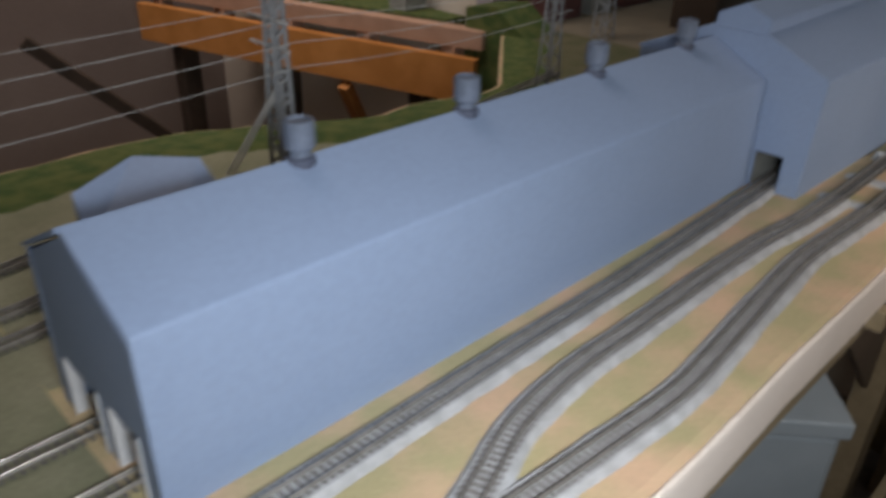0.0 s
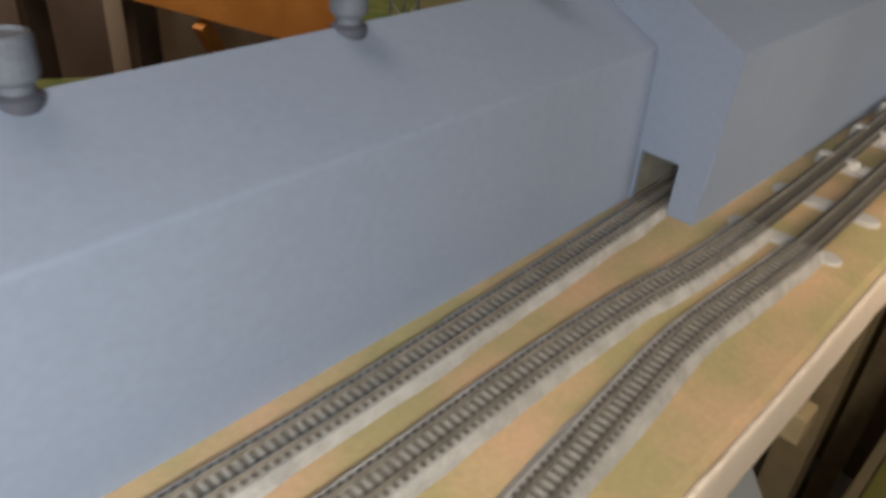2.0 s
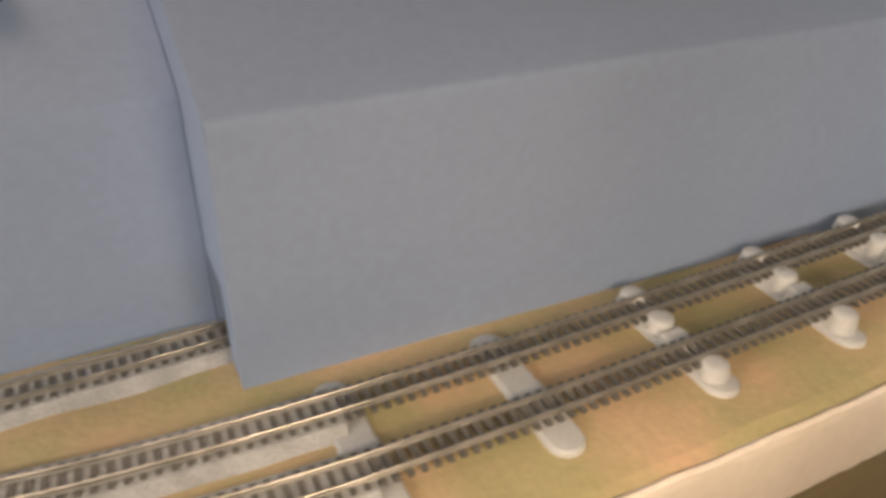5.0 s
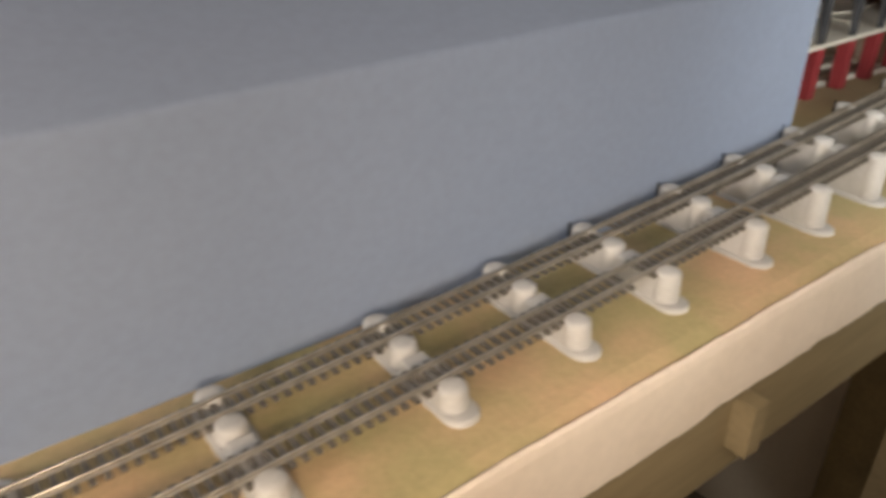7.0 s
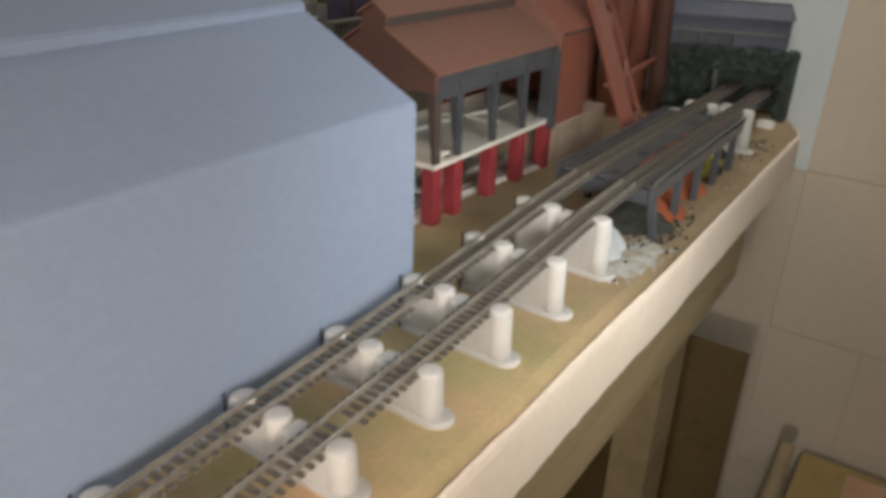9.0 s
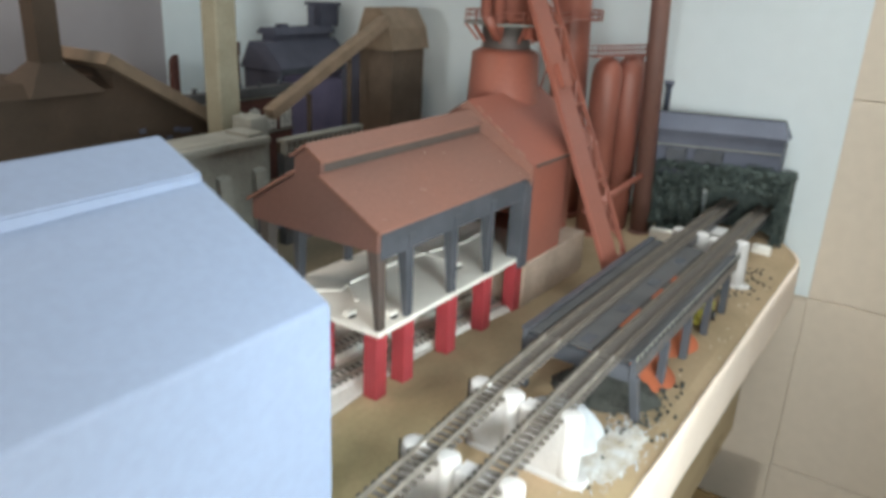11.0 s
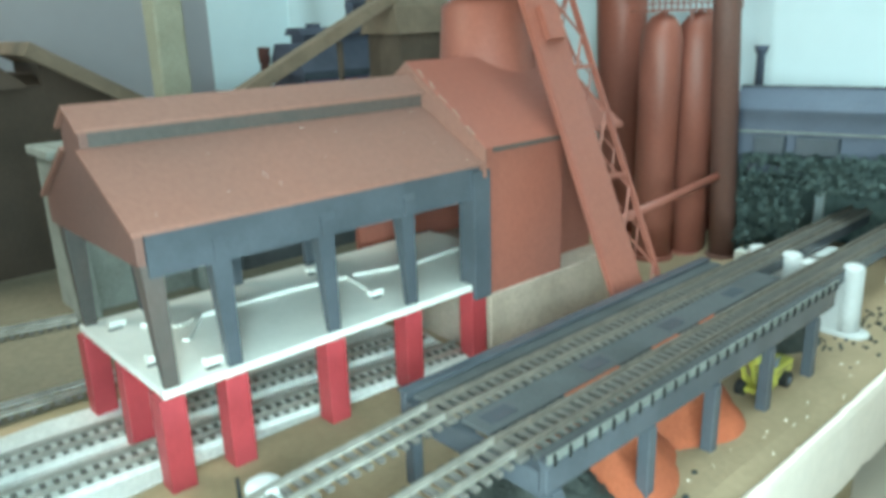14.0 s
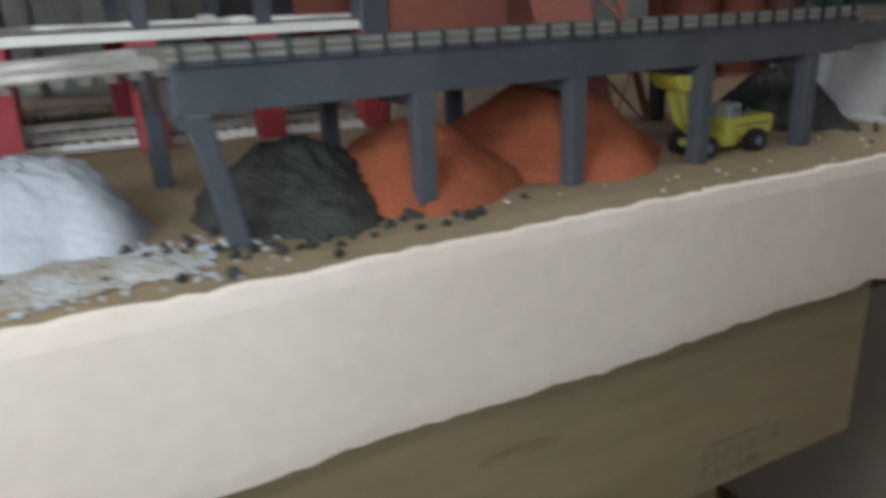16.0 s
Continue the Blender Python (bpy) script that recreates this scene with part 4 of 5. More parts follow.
def furnace_stack():
    c = (13.92, 3.0)
    t = thing("blast_furnace", "red oxide blast furnace shell with top platform and pipes", "blast furnace", "blast furnace", "", (c[0], c[1], 0))
    part("shell", lathe(bmesh.new(), c, [(1.6, 0.455), (1.9, 0.44), (2.66, 0.40), (2.72, 0.30)], 36), OXIDE, t, smooth=True)
    part("throat", lathe(bmesh.new(), c, [(2.99, 0.25), (3.5, 0.25), (3.9, 0.15), (4.3, 0.15)], 24), OXIDE, t, smooth=True)
    part("collar", lathe(bmesh.new(), c, [(2.68, 0.275), (2.72, 0.285), (2.97, 0.30), (2.985, 0.26)], 32), DULLBROWN, t, "dark grey steel collar", smooth=True)
    deck = part("platform", lathe(bmesh.new(), c, [(2.99, 0.52), (3.015, 0.52)], 28), GUARD, t)
    rail = bmesh.new()
    for i in range(22):
        a, a2 = 2 * math.pi * i / 22, 2 * math.pi * (i + 1) / 22
        x, y = c[0] + 0.5 * math.cos(a), c[1] + 0.5 * math.sin(a)
        x2, y2 = c[0] + 0.5 * math.cos(a2), c[1] + 0.5 * math.sin(a2)
        rod(rail, (x, y, 3.0), (x, y, 3.14), 0.008, n=5)
        for z in (3.08, 3.14):
            rod(rail, (x, y, z), (x2, y2, z), 0.008, n=5)
    part("railing", rail, OXIDE, deck)
    for dx, dy in ((-0.40, -0.1), (-0.14, -0.38), (0.14, -0.34), (0.38, 0.1)):
        part("uptake_pipe", rod(bmesh.new(), (c[0] + dx, c[1] + dy, 2.85), (c[0] + dx * 0.8, c[1] + dy * 0.8, 5.0), 0.07, n=14), OXIDE, t, smooth=True)
    part("downcomer", rod(bmesh.new(), (c[0] - 0.68, c[1] - 0.1, 3.12), (c[0] - 0.43, c[1] - 0.12, 2.86), 0.055, n=12), OXIDE, t, smooth=True)
    part("downcomer", rod(bmesh.new(), (c[0] - 0.68, c[1] - 0.1, 3.1), (c[0] - 0.72, c[1] - 0.1, 5.0), 0.055, n=12), OXIDE, t, smooth=True)
    for i in range(10):
        a = 2 * math.pi * i / 10 + 0.3
        part("platform_bracket", bar(bmesh.new(), (c[0] + 0.34 * math.cos(a), c[1] + 0.34 * math.sin(a), 2.8), (c[0] + 0.5 * math.cos(a), c[1] + 0.5 * math.sin(a), 2.99), 0.02, 0.03), OXIDE, deck)
    return t


def skip_hoist():
    t = thing("skip_hoist", "red oxide inclined skip bridge with lattice sides", "hoist", "blast furnace", "", (13.67, 1.2, 0))

    def at(x, z):
        return Vector((x, 1.13 + 0.43 * z, z))
    z0, z1 = -0.02, 3.9
    plate = bmesh.new()
    n = Vector((0, -1, 0.43)).normalized() * 0.03
    corners = [at(13.57, z0), at(13.91, z0), at(13.89, z1), at(13.57, z1)]
    va, vb = [plate.verts.new(p + n) for p in corners], [plate.verts.new(p - n) for p in corners]
    plate.faces.new(va)
    plate.faces.new(vb[::-1])
    for i in range(4):
        plate.faces.new((va[i], vb[i], vb[(i + 1) % 4], va[(i + 1) % 4]))
    part("skip_plate", plate, OXIDE, t)
    for x, w in ((13.57, 0.035), (13.92, 0.03), (14.19, 0.022)):
        part("chord", bar(bmesh.new(), at(x, z0), at(x, z1), w, 0.05), OXIDE, t)
    k = 13
    for i in range(k):
        za, zb = z0 + (z1 - z0) * i / k, z0 + (z1 - z0) * (i + 1) / k
        xa, xb = (13.93, 14.17) if i % 2 else (14.17, 13.93)
        part("lattice_bar", bar(bmesh.new(), at(xa, za), at(xb, zb), 0.018, 0.018), OXIDE, t)
        part("lattice_bar", bar(bmesh.new(), at(xb, za) - n, at(xa, zb) - n, 0.012, 0.012), OXIDE, t)
    for z in (0.45, 1.3, 2.15, 3.0):
        part("cross_tie", bar(bmesh.new(), at(13.93, z), at(14.17, z), 0.03, 0.03), OXIDE, t)
    part("skip_car", bar(bmesh.new(), at(13.75, 2.35) + 2.2 * n, at(13.75, 2.6) + 2.2 * n, 0.2, 0.06), OXIDE, t)
    return t


def stove(x, y, r, top):
    t = thing("hot_stove", "red oxide upright hot blast stove with domed top", "stove", "hot stoves", "", (x, y, 0))
    part("shell", lathe(bmesh.new(), (x, y), [(-0.01, r), (top - 0.28, r), (top - 0.15, 0.88 * r), (top - 0.05, 0.55 * r), (top, 0.08 * r)], 28), OXIDE, t, smooth=True)
    part("base_ring", lathe(bmesh.new(), (x, y), [(-0.01, r + 0.02), (0.05, r + 0.02)], 28), OXIDE, t)
    return t


def catwalk():
    t = thing("stove_catwalk", "dark lattice catwalk above the stove domes", "catwalk", "", "", (16.0, 2.4, 2.6))
    p, q = Vector((15.5, 2.55, 2.57)), Vector((16.75, 2.15, 2.57))
    part("floor_strip", bar(bmesh.new(), p, q, 0.14, 0.02), OXIDE, t)
    for z in (0.07, 0.13):
        for s in (-0.06, 0.06):
            part("handrail", bar(bmesh.new(), p + Vector((0, s, z)), q + Vector((0, s, z)), 0.01, 0.01), OXIDE, t)
    for i in range(18):
        c = p.lerp(q, i / 17)
        part("post", bar(bmesh.new(), c + Vector((0, -0.06, 0)), c + Vector((0, -0.06, 0.13)), 0.01, 0.01), OXIDE, t)
    for i in (0.3, 0.55, 0.8):
        c = p.lerp(q, i)
        part("support", rod(bmesh.new(), c + Vector((0, 0, -0.25)), c, 0.02, n=8), OXIDE, t)


def tall_pipe(x, y, r, z1, lean, label, material):
    t = thing("chimney_stack", label, "chimney", "", "", (x, y, 0))
    part("shaft", rod(bmesh.new(), (x, y, -0.01), (x + lean * z1, y, z1), r, 0.92 * r, 24), material, t, smooth=True)
    part("foot_ring", lathe(bmesh.new(), (x, y), [(-0.01, r * 1.3), (0.07, r * 1.3)], 24), material, t)


cast_house()
roof_flecks()
furnace_house()
furnace_stack()
skip_hoist()
for sx, sy in ((15.93, 2.50), (16.34, 2.33), (16.76, 2.46)):
    stove(sx, sy, 0.212, 2.56)
catwalk()
tall_pipe(16.37, 1.90, 0.135, 5.2, -0.115, "slim dark red chimney beside the stoves", GABLE)
tall_pipe(16.58, 3.3, 0.285, 5.2, -0.08, "broad red oxide chimney behind the stoves", OXIDE)


def chimney_gallery():
    """A railed ring walk round the broad chimney, with a gangway to the skip head."""
    cx, cy, z = 16.34, 3.3, 2.98
    t = thing("chimney_gallery", "red railed ring gallery round the broad chimney", "gallery", "blast furnace", "", (cx, cy, z))
    part("ring_floor", lathe(bmesh.new(), (cx, cy), [(z, 0.29), (z, 0.44), (z + 0.02, 0.44), (z + 0.02, 0.29)], 28), OXIDE, t)
    rail = bmesh.new()
    for i in range(18):
        a, b = 2 * math.pi * i / 18, 2 * math.pi * (i + 1) / 18
        p, q = [Vector((cx + 0.43 * math.cos(u), cy + 0.43 * math.sin(u), z + 0.02)) for u in (a, b)]
        rod(rail, p, p + Vector((0, 0, 0.12)), 0.009, n=5)
        for h in (0.06, 0.12):
            rod(rail, p + Vector((0, 0, h)), q + Vector((0, 0, h)), 0.009, n=5)
    part("railing", rail, OXIDE, t)
    part("gangway", bar(bmesh.new(), (14.35, 2.75, z), (cx - 0.4, cy - 0.1, z), 0.16, 0.02), OXIDE, t)
    for h in (0.06, 0.12):
        part("handrail", bar(bmesh.new(), (14.35, 2.67, z + h), (cx - 0.4, cy - 0.18, z + h), 0.012, 0.012), OXIDE, t)
    for k in range(8):
        q = Vector((14.35, 2.67, z)).lerp(Vector((cx - 0.4, cy - 0.18, z)), k / 7)
        part("post", bar(bmesh.new(), q, q + Vector((0, 0, 0.12)), 0.012, 0.012), OXIDE, t)
    for ax, bx in ((14.35, 14.9), (14.9, 14.35)):
        part("lattice_bar", bar(bmesh.new(), (ax, 2.75, 2.1), (bx, 2.8, z - 0.02), 0.02, 0.02), OXIDE, t)


chimney_gallery()
cross = thing("gas_main", "red gas main running between skip bridge and stack", "pipe", "", "", (15.5, 1.9, 0.8))
part("pipe", rod(bmesh.new(), (14.44, 2.0, 0.75), (16.34, 1.90, 0.95), 0.045, n=12), OXIDE, cross, smooth=True)


# ---- hillside and shed by the end wall ----
def leaf_clumps(name, label, centre_fn, n, r0, r1, material, seed):
    rnd = random.Random(seed)
    bm = bmesh.new()
    for _ in range(n):
        c = centre_fn(rnd)
        r = rnd.uniform(r0, r1)
        for _ in range(7):
            q = Vector((rnd.gauss(0, 1), rnd.gauss(0, 1), rnd.gauss(0, 1)))
            q.normalize()
            p = Vector(c) + q * r
            a = q.orthogonal().normalized() * r * 0.6
            b = q.cross(a).normalized() * r * 0.6
            bm.faces.new([bm.verts.new(p + a), bm.verts.new(p + b), bm.verts.new(p - a * 0.9), bm.verts.new(p - b * 0.8)])
    return part(name, bm, material)


def hill_x(y):
    """Face of the hill, a little skew to the end wall."""
    return 16.72 - 0.22 * y + 1.3 * max(0.0, y - 1.68)


def skewed(bm, fn):
    for v in bm.verts:
        v.co.x += fn(v.co.y)
    return bm


def hillside():
    t = thing("hill", "dark green foliage hillside around the tunnel mouth", "hill", "", "", (16.9, 0.9, 0))
    core = prism(bmesh.new(), [(0.02, 0), (0.02, 1.13), (2.1, 1.10), (2.1, 0.0), (1.2, 0), (1.2, 0.88), (0.14, 0.88), (0.14, 0)], 0.0, 0.42)
    bmesh.ops.subdivide_edges(core, edges=list(core.edges), cuts=5, use_grid_fill=True)
    for v in core.verts:
        v.co.z += 0.06 * noise.noise(v.co * 2.5) * (v.co.z > 1.0)
    part("core", skewed(core, hill_x), FOLIAGE, t)
    part("tunnel_lining", B(17.1, 17.2, 0.11, 1.19, 0, 0.87), FOLIAGE, t)

    def face(r):
        y, z = r.uniform(0.0, 2.15), r.uniform(0.1, 1.15)
        if 0.16 < y < 1.16 and z < 0.84:
            z = r.uniform(0.86, 1.15)
        return hill_x(y) + r.uniform(-0.10, 0.0) + 0.08 * noise.noise(Vector((y * 3, z * 3, 1))), y, z

    def crown(r):
        y = r.uniform(0.0, 2.1)
        return hill_x(y) + r.uniform(0, 0.3), y, 1.11 + r.uniform(-0.04, 0.05) + 0.04 * noise.noise(Vector((y * 3, 0, 4)))
    for fn, n, seed in ((face, 1300, 11), (crown, 350, 12)):
        ob = leaf_clumps("foliage", "", fn, n, 0.02, 0.045, FOLIAGE, seed)
        ob.parent = t
        ob.location = -t.location


hillside()


def slate_shed():
    """A long shed set skew on the hill, its eave at z 1.6 and its ridge at 1.8."""
    t = thing("slate_shed", "slate-blue mill shed above the green hillside", "model building", "", "", (16.8, 1.3, 1.1))

    def lay(y):
        return 16.96 - 0.30 * y
    ya, yb = 0.2, 1.95
    part("front_wall", skewed(B(0.05, 0.09, ya + 0.04, yb, 0.95, 1.58), lay), SLATE, t)
    part("end_wall", skewed(prism(bmesh.new(), [(ya + 0.04, 0.95), (ya + 0.04, 1.58), (ya + 0.08, 1.58), (ya + 0.08, 0.95)], 0.095, 0.30), lay), SLATE, t)
    roof = bmesh.new()
    a = [(0.0, 1.575), (0.0, 1.60), (0.24, 1.80), (0.33, 1.79), (0.33, 1.575)]
    va = [roof.verts.new((x, ya + (0.10 if z > 1.7 else 0.0), z)) for x, z in a]
    vb = [roof.verts.new((x, yb, z)) for x, z in a]
    roof.faces.new(va)
    roof.faces.new(vb[::-1])
    for i in range(5):
        roof.faces.new((va[i], vb[i], vb[(i + 1) % 5], va[(i + 1) % 5]))
    part("roof", skewed(roof, lay), SLATE, t)
    part("ridge_cap", skewed(B(0.22, 0.27, ya + 0.10, yb, 1.80, 1.815), lay), STEEL, t)
    part("sill_band", skewed(B(0.035, 0.048, ya + 0.05, yb, 1.36, 1.38), lay), GUARD, t, "pale band along the wall")
    for yy, w in ((0.95, 0.36), (1.42, 0.26)):
        part("bay", skewed(B(-0.05, 0.047, yy, yy + w, 1.16, 1.34, bevel=0.01), lay), STEEL, t, "dark slate bay on the wall")


slate_shed()
vs = thing("flared_stack", "slim dark stack with flared top behind the shed", "chimney", "", "", (16.95, 1.95, 1.9))
part("shaft", lathe(bmesh.new(), (16.97, 1.95), [(1.7, 0.045), (2.1, 0.04), (2.13, 0.06), (2.19, 0.075), (2.195, 0.05)], 16), SLATE, vs, smooth=True)


# ---- far side of the works ----
def ore_bin():
    t = thing("concrete_bin", "weathered pale concrete bin block", "model building", "", "", (11.5, 5.8, 0))
    part("body", B(10.84, 12.2, 5.30, 5.84, -0.01, 1.48, bevel=0.02), CONC, t)
    part("coping", B(10.78, 12.22, 5.24, 5.88, 1.48, 1.56, bevel=0.012), CONC, t)
    part("parapet", B(10.9, 11.75, 5.36, 5.78, 1.56, 1.57), CONC, t)
    part("top_box", B(11.95, 12.2, 5.34, 5.75, 1.56, 1.605, bevel=0.01), CONC, t)
    part("hopper_box", B(12.23, 12.53, 5.6, 5.95, -0.01, 1.72, bevel=0.015), CONC, t, "pale grey hopper box under the conveyor foot")
    for xx in (10.8, 11.4, 11.95):
        part("buttress", prism(bmesh.new(), [(5.33, 0), (5.12, 0), (5.24, 1.15), (5.33, 1.2)], xx, xx + 0.18), CONC, t)


def beige_post():
    t = thing("post", "beige painted square post standing on the layout", "post", "", "", (12.2, 6.4, 0))
    part("shaft", B(12.28, 12.61, 6.2, 6.5, -0.01, 3.12, bevel=0.03), BEIGE, t)


def conveyor():
    t = thing("conveyor_tower", "brown screening tower with long inclined conveyor", "model building", "", "", (15.4, 6.0, 0))
    part("tower", B(15.06, 15.88, 5.6, 6.25, -0.01, 2.40, bevel=0.015), DARKTAN, t)
    part("head_house", prism(bmesh.new(), [(5.55, 2.40), (5.62, 2.72), (5.8, 3.0), (6.1, 3.0), (6.32, 2.40)], 15.0, 15.94), TAN, t)
    part("gallery", bar(bmesh.new(), (12.66, 5.72, 1.715), (15.04, 5.72, 2.84), 0.18, 0.14), TAN, t, "tan conveyor gallery")
    for s in (0.35, 0.7):
        x, z = 12.62 + 2.38 * s, 1.52 + 1.28 * s
        part("bent", bar(bmesh.new(), (x, 5.78, -0.01), (x, 5.78, z - 0.08), 0.05, 0.05), DARKTAN, t)


def fence_wall():
    t = thing("bin_railing", "pale grey row of bin posts with top rail", "railing", "", "", (13.3, 5.4, 0))
    part("plinth", B(12.56, 14.1, 5.37, 5.5, -0.01, 1.26), DECK, t)
    part("backing", B(12.56, 14.1, 5.45, 5.5, 1.26, 1.40), DARKTAN, t)
    part("top_rail", B(12.56, 14.1, 5.35, 5.5, 1.40, 1.44), CONC, t)
    for i in range(16):
        x = 12.57 + i * 0.098
        part("post", B(x, x + 0.05, 5.36, 5.44, 1.24, 1.40), CONC, t)


def mill():
    t = thing("violet_mill", "violet-grey mill building with stepped roof", "model building", "", "", (15.9, 8.6, 0))
    part("body", B(15.4, 17.1, 8.3, 9.2, -0.01, 1.78), PURPLE, t)
    part("west_bay", B(15.345, 15.398, 8.26, 9.2, 1.2, 1.785), NAVY, t)
    part("roof_slope", prism(bmesh.new(), [(8.2, 1.79), (8.2, 1.85), (8.6, 2.26), (9.0, 2.26), (9.25, 1.79)], 15.3, 17.15), NAVY, t)
    part("monitor", B(15.6, 17.0, 8.62, 8.98, 2.24, 2.38), NAVY, t)
    part("monitor_roof", prism(bmesh.new(), [(8.55, 2.38), (8.62, 2.49), (8.95, 2.49), (9.05, 2.38)], 15.52, 17.05), NAVY, t)
    part("eave_band", B(15.29, 17.15, 8.185, 8.199, 1.73, 1.83), STEEL, t, "dark band under the eaves")
    part("penthouse", B(16.75, 17.22, 8.62, 8.95, 2.49, 2.86), NAVY, t)
    part("penthouse_roof", B(16.70, 17.26, 8.58, 9.0, 2.86, 2.92), NAVY, t)
    part("vent_pipe", lathe(bmesh.new(), (16.56, 8.7), [(2.45, 0.06), (2.78, 0.06), (2.80, 0.08), (2.85, 0.06)], 14), NAVY, t)
    part("vent_cap", B(15.8, 15.98, 8.7, 8.85, 2.48, 2.55), NAVY, t)


def dust_house():
    t = thing("slate_house", "slate-blue gabled house behind the furnace", "model building", "", "", (16.4, 6.6, 0))
    part("body", B(15.95, 17.0, 6.55, 7.4, -0.01, 1.75), NAVY, t)
    part("roof", prism(bmesh.new(), [(6.5, 1.73), (6.98, 2.3), (7.45, 1.73)], 15.9, 17.05), NAVY, t)


def arcade():
    t = thing("brick_arcade", "dark brick engine house with pale arched windows", "model building", "", "", (14.5, 8.1, 0))
    wall = part("wall", B(13.0, 15.32, 8.0, 8.18, -0.01, 1.48), BRICK, t)
    part("parapet", B(12.96, 15.36, 7.96, 8.19, 1.48, 1.62), DECK, t, "dull grey flat roof edge")
    for z in (0.86, 1.455):
        part("stone_band", B(12.98, 15.36, 7.975, 7.999, z - 0.012, z + 0.012), GUARD, t, "pale stone string course")
    for i in range(6):
        x = 13.26 + i * 0.355
        bm = bmesh.new()
        n = 10
        prof = [(x, 0.90), (x + 0.25, 0.90)] + [(x + 0.125 + 0.125 * math.cos(math.pi * k / n), 1.17 + 0.125 * math.sin(math.pi * k / n)) for k in range(n + 1)]
        va = [bm.verts.new((px, 7.998, pz)) for px, pz in prof]
        vb = [bm.verts.new((px, 7.982, pz)) for px, pz in prof]
        bm.faces.new(va)
        bm.faces.new(vb[::-1])
        for k in range(len(prof)):
            bm.faces.new((va[k], vb[k], vb[(k + 1) % len(prof)], va[(k + 1) % len(prof)]))
        part("arched_window", bm, PALE, wall, "pale arched window")
        for dx in (0.075, 0.165):
            part("mullion", B(x + dx, x + dx + 0.01, 7.975, 7.981, 0.90, 1.28), GUARD, wall)
        for z in (0.99, 1.08, 1.17):
            part("mullion", B(x, x + 0.25, 7.975, 7.981, z, z + 0.008), GUARD, wall)
    for i in range(5):
        part("roof_vent", lathe(bmesh.new(), (13.35 + i * 0.44, 8.08), [(1.62, 0.03), (1.66, 0.03), (1.665, 0.05), (1.70, 0.045)], 10), STEEL, t)


def brick_chimney(x, y, r, h, label):
    t = thing("brick_chimney", label, "chimney", "", "", (x, y, 0))
    part("shaft", lathe(bmesh.new(), (x, y), [(-0.01, r), (h - 0.25, r * 0.85), (h - 0.22, r * 1.08), (h, r * 1.12), (h + 0.005, r * 0.7)], 16), BRICK, t)


def breaker():
    """The dark sloping structure at the back of the yard."""
    t = thing("coal_breaker", "dark coal breaker with long sloping roof", "model building", "", "", (11.5, 7.6, 0))
    part("main_block", prism(bmesh.new(), [(7.0, 0), (7.0, 2.0), (7.3, 2.12), (8.2, 2.12), (8.2, 0)], 9.0, 11.318), DARKWOOD, t)
    spire = bmesh.new()
    for z0, z1, wa, wb in ((2.0, 2.34, 0.46, 0.14), (2.34, 3.4, 0.14, 0.14)):
        c0, c1 = [[spire.verts.new((10.72 + u * w, 7.4 + v * w, z)) for u, v in ((-1, -1), (1, -1), (1, 1), (-1, 1))] for z, w in ((z0, wa), (z1, wb))]
        spire.faces.new(c0[::-1])
        spire.faces.new(c1)
        for i in range(4):
            spire.faces.new((c0[i], c0[(i + 1) % 4], c1[(i + 1) % 4], c1[i]))
    part("spire", spire, DARKWOOD, t, "dark flared stack on the roof")
    bm = bmesh.new()
    a = [(11.32, 0), (11.32, 2.27), (12.95, 1.31), (12.95, 0)]
    va = [bm.verts.new((x, 7.0, z)) for x, z in a]
    vb = [bm.verts.new((x, 8.0, z)) for x, z in a]
    bm.faces.new(va)
    bm.faces.new(vb[::-1])
    for i in range(4):
        bm.faces.new((va[i], vb[i], vb[(i + 1) % 4], va[(i + 1) % 4]))
    part("sloping_body", bm, DARKWOOD, t)
    part("sloping_roof", bar(bmesh.new(), (11.2, 7.45, 2.39), (13.05, 7.45, 1.302), 1.15, 0.15), TAN, t)
    rnd = random.Random(4)
    for i in range(14):
        x, z = rnd.uniform(11.4, 12.4), rnd.uniform(0.9, 1.45)
        part("window", B(x, x + 0.09, 6.985, 6.999, z, z + 0.06), SLATE, t)
    part("brick_stub", prism(bmesh.new(), [(8.3, 0), (8.3, 2.2), (8.4, 2.1), (8.5, 0)], 13.16, 13.27), BRICK, t)
    part("rear_ridge", bar(bmesh.new(), (12.1, 8.2, 1.98), (12.72, 8.2, 1.62), 0.15, 0.14), DARKWOOD, t)
    part("rear_post", B(12.35, 12.45, 8.15, 8.25, -0.01, 1.78), DARKWOOD, t)


def sheet(name, label, material, pts, z):
    bm = bmesh.new()
    bm.faces.new([bm.verts.new((x, y, z)) for x, y in pts])
    bmesh.ops.subdivide_edges(bm, edges=list(bm.edges), cuts=6, use_grid_fill=True)
    for v in bm.verts:
        v.co.x += 0.12 * noise.noise(v.co * 1.7)
        v.co.y += 0.12 * noise.noise(v.co * 1.7 + Vector((5, 0, 0)))
    return structure(name, bm, material, label, "ground")


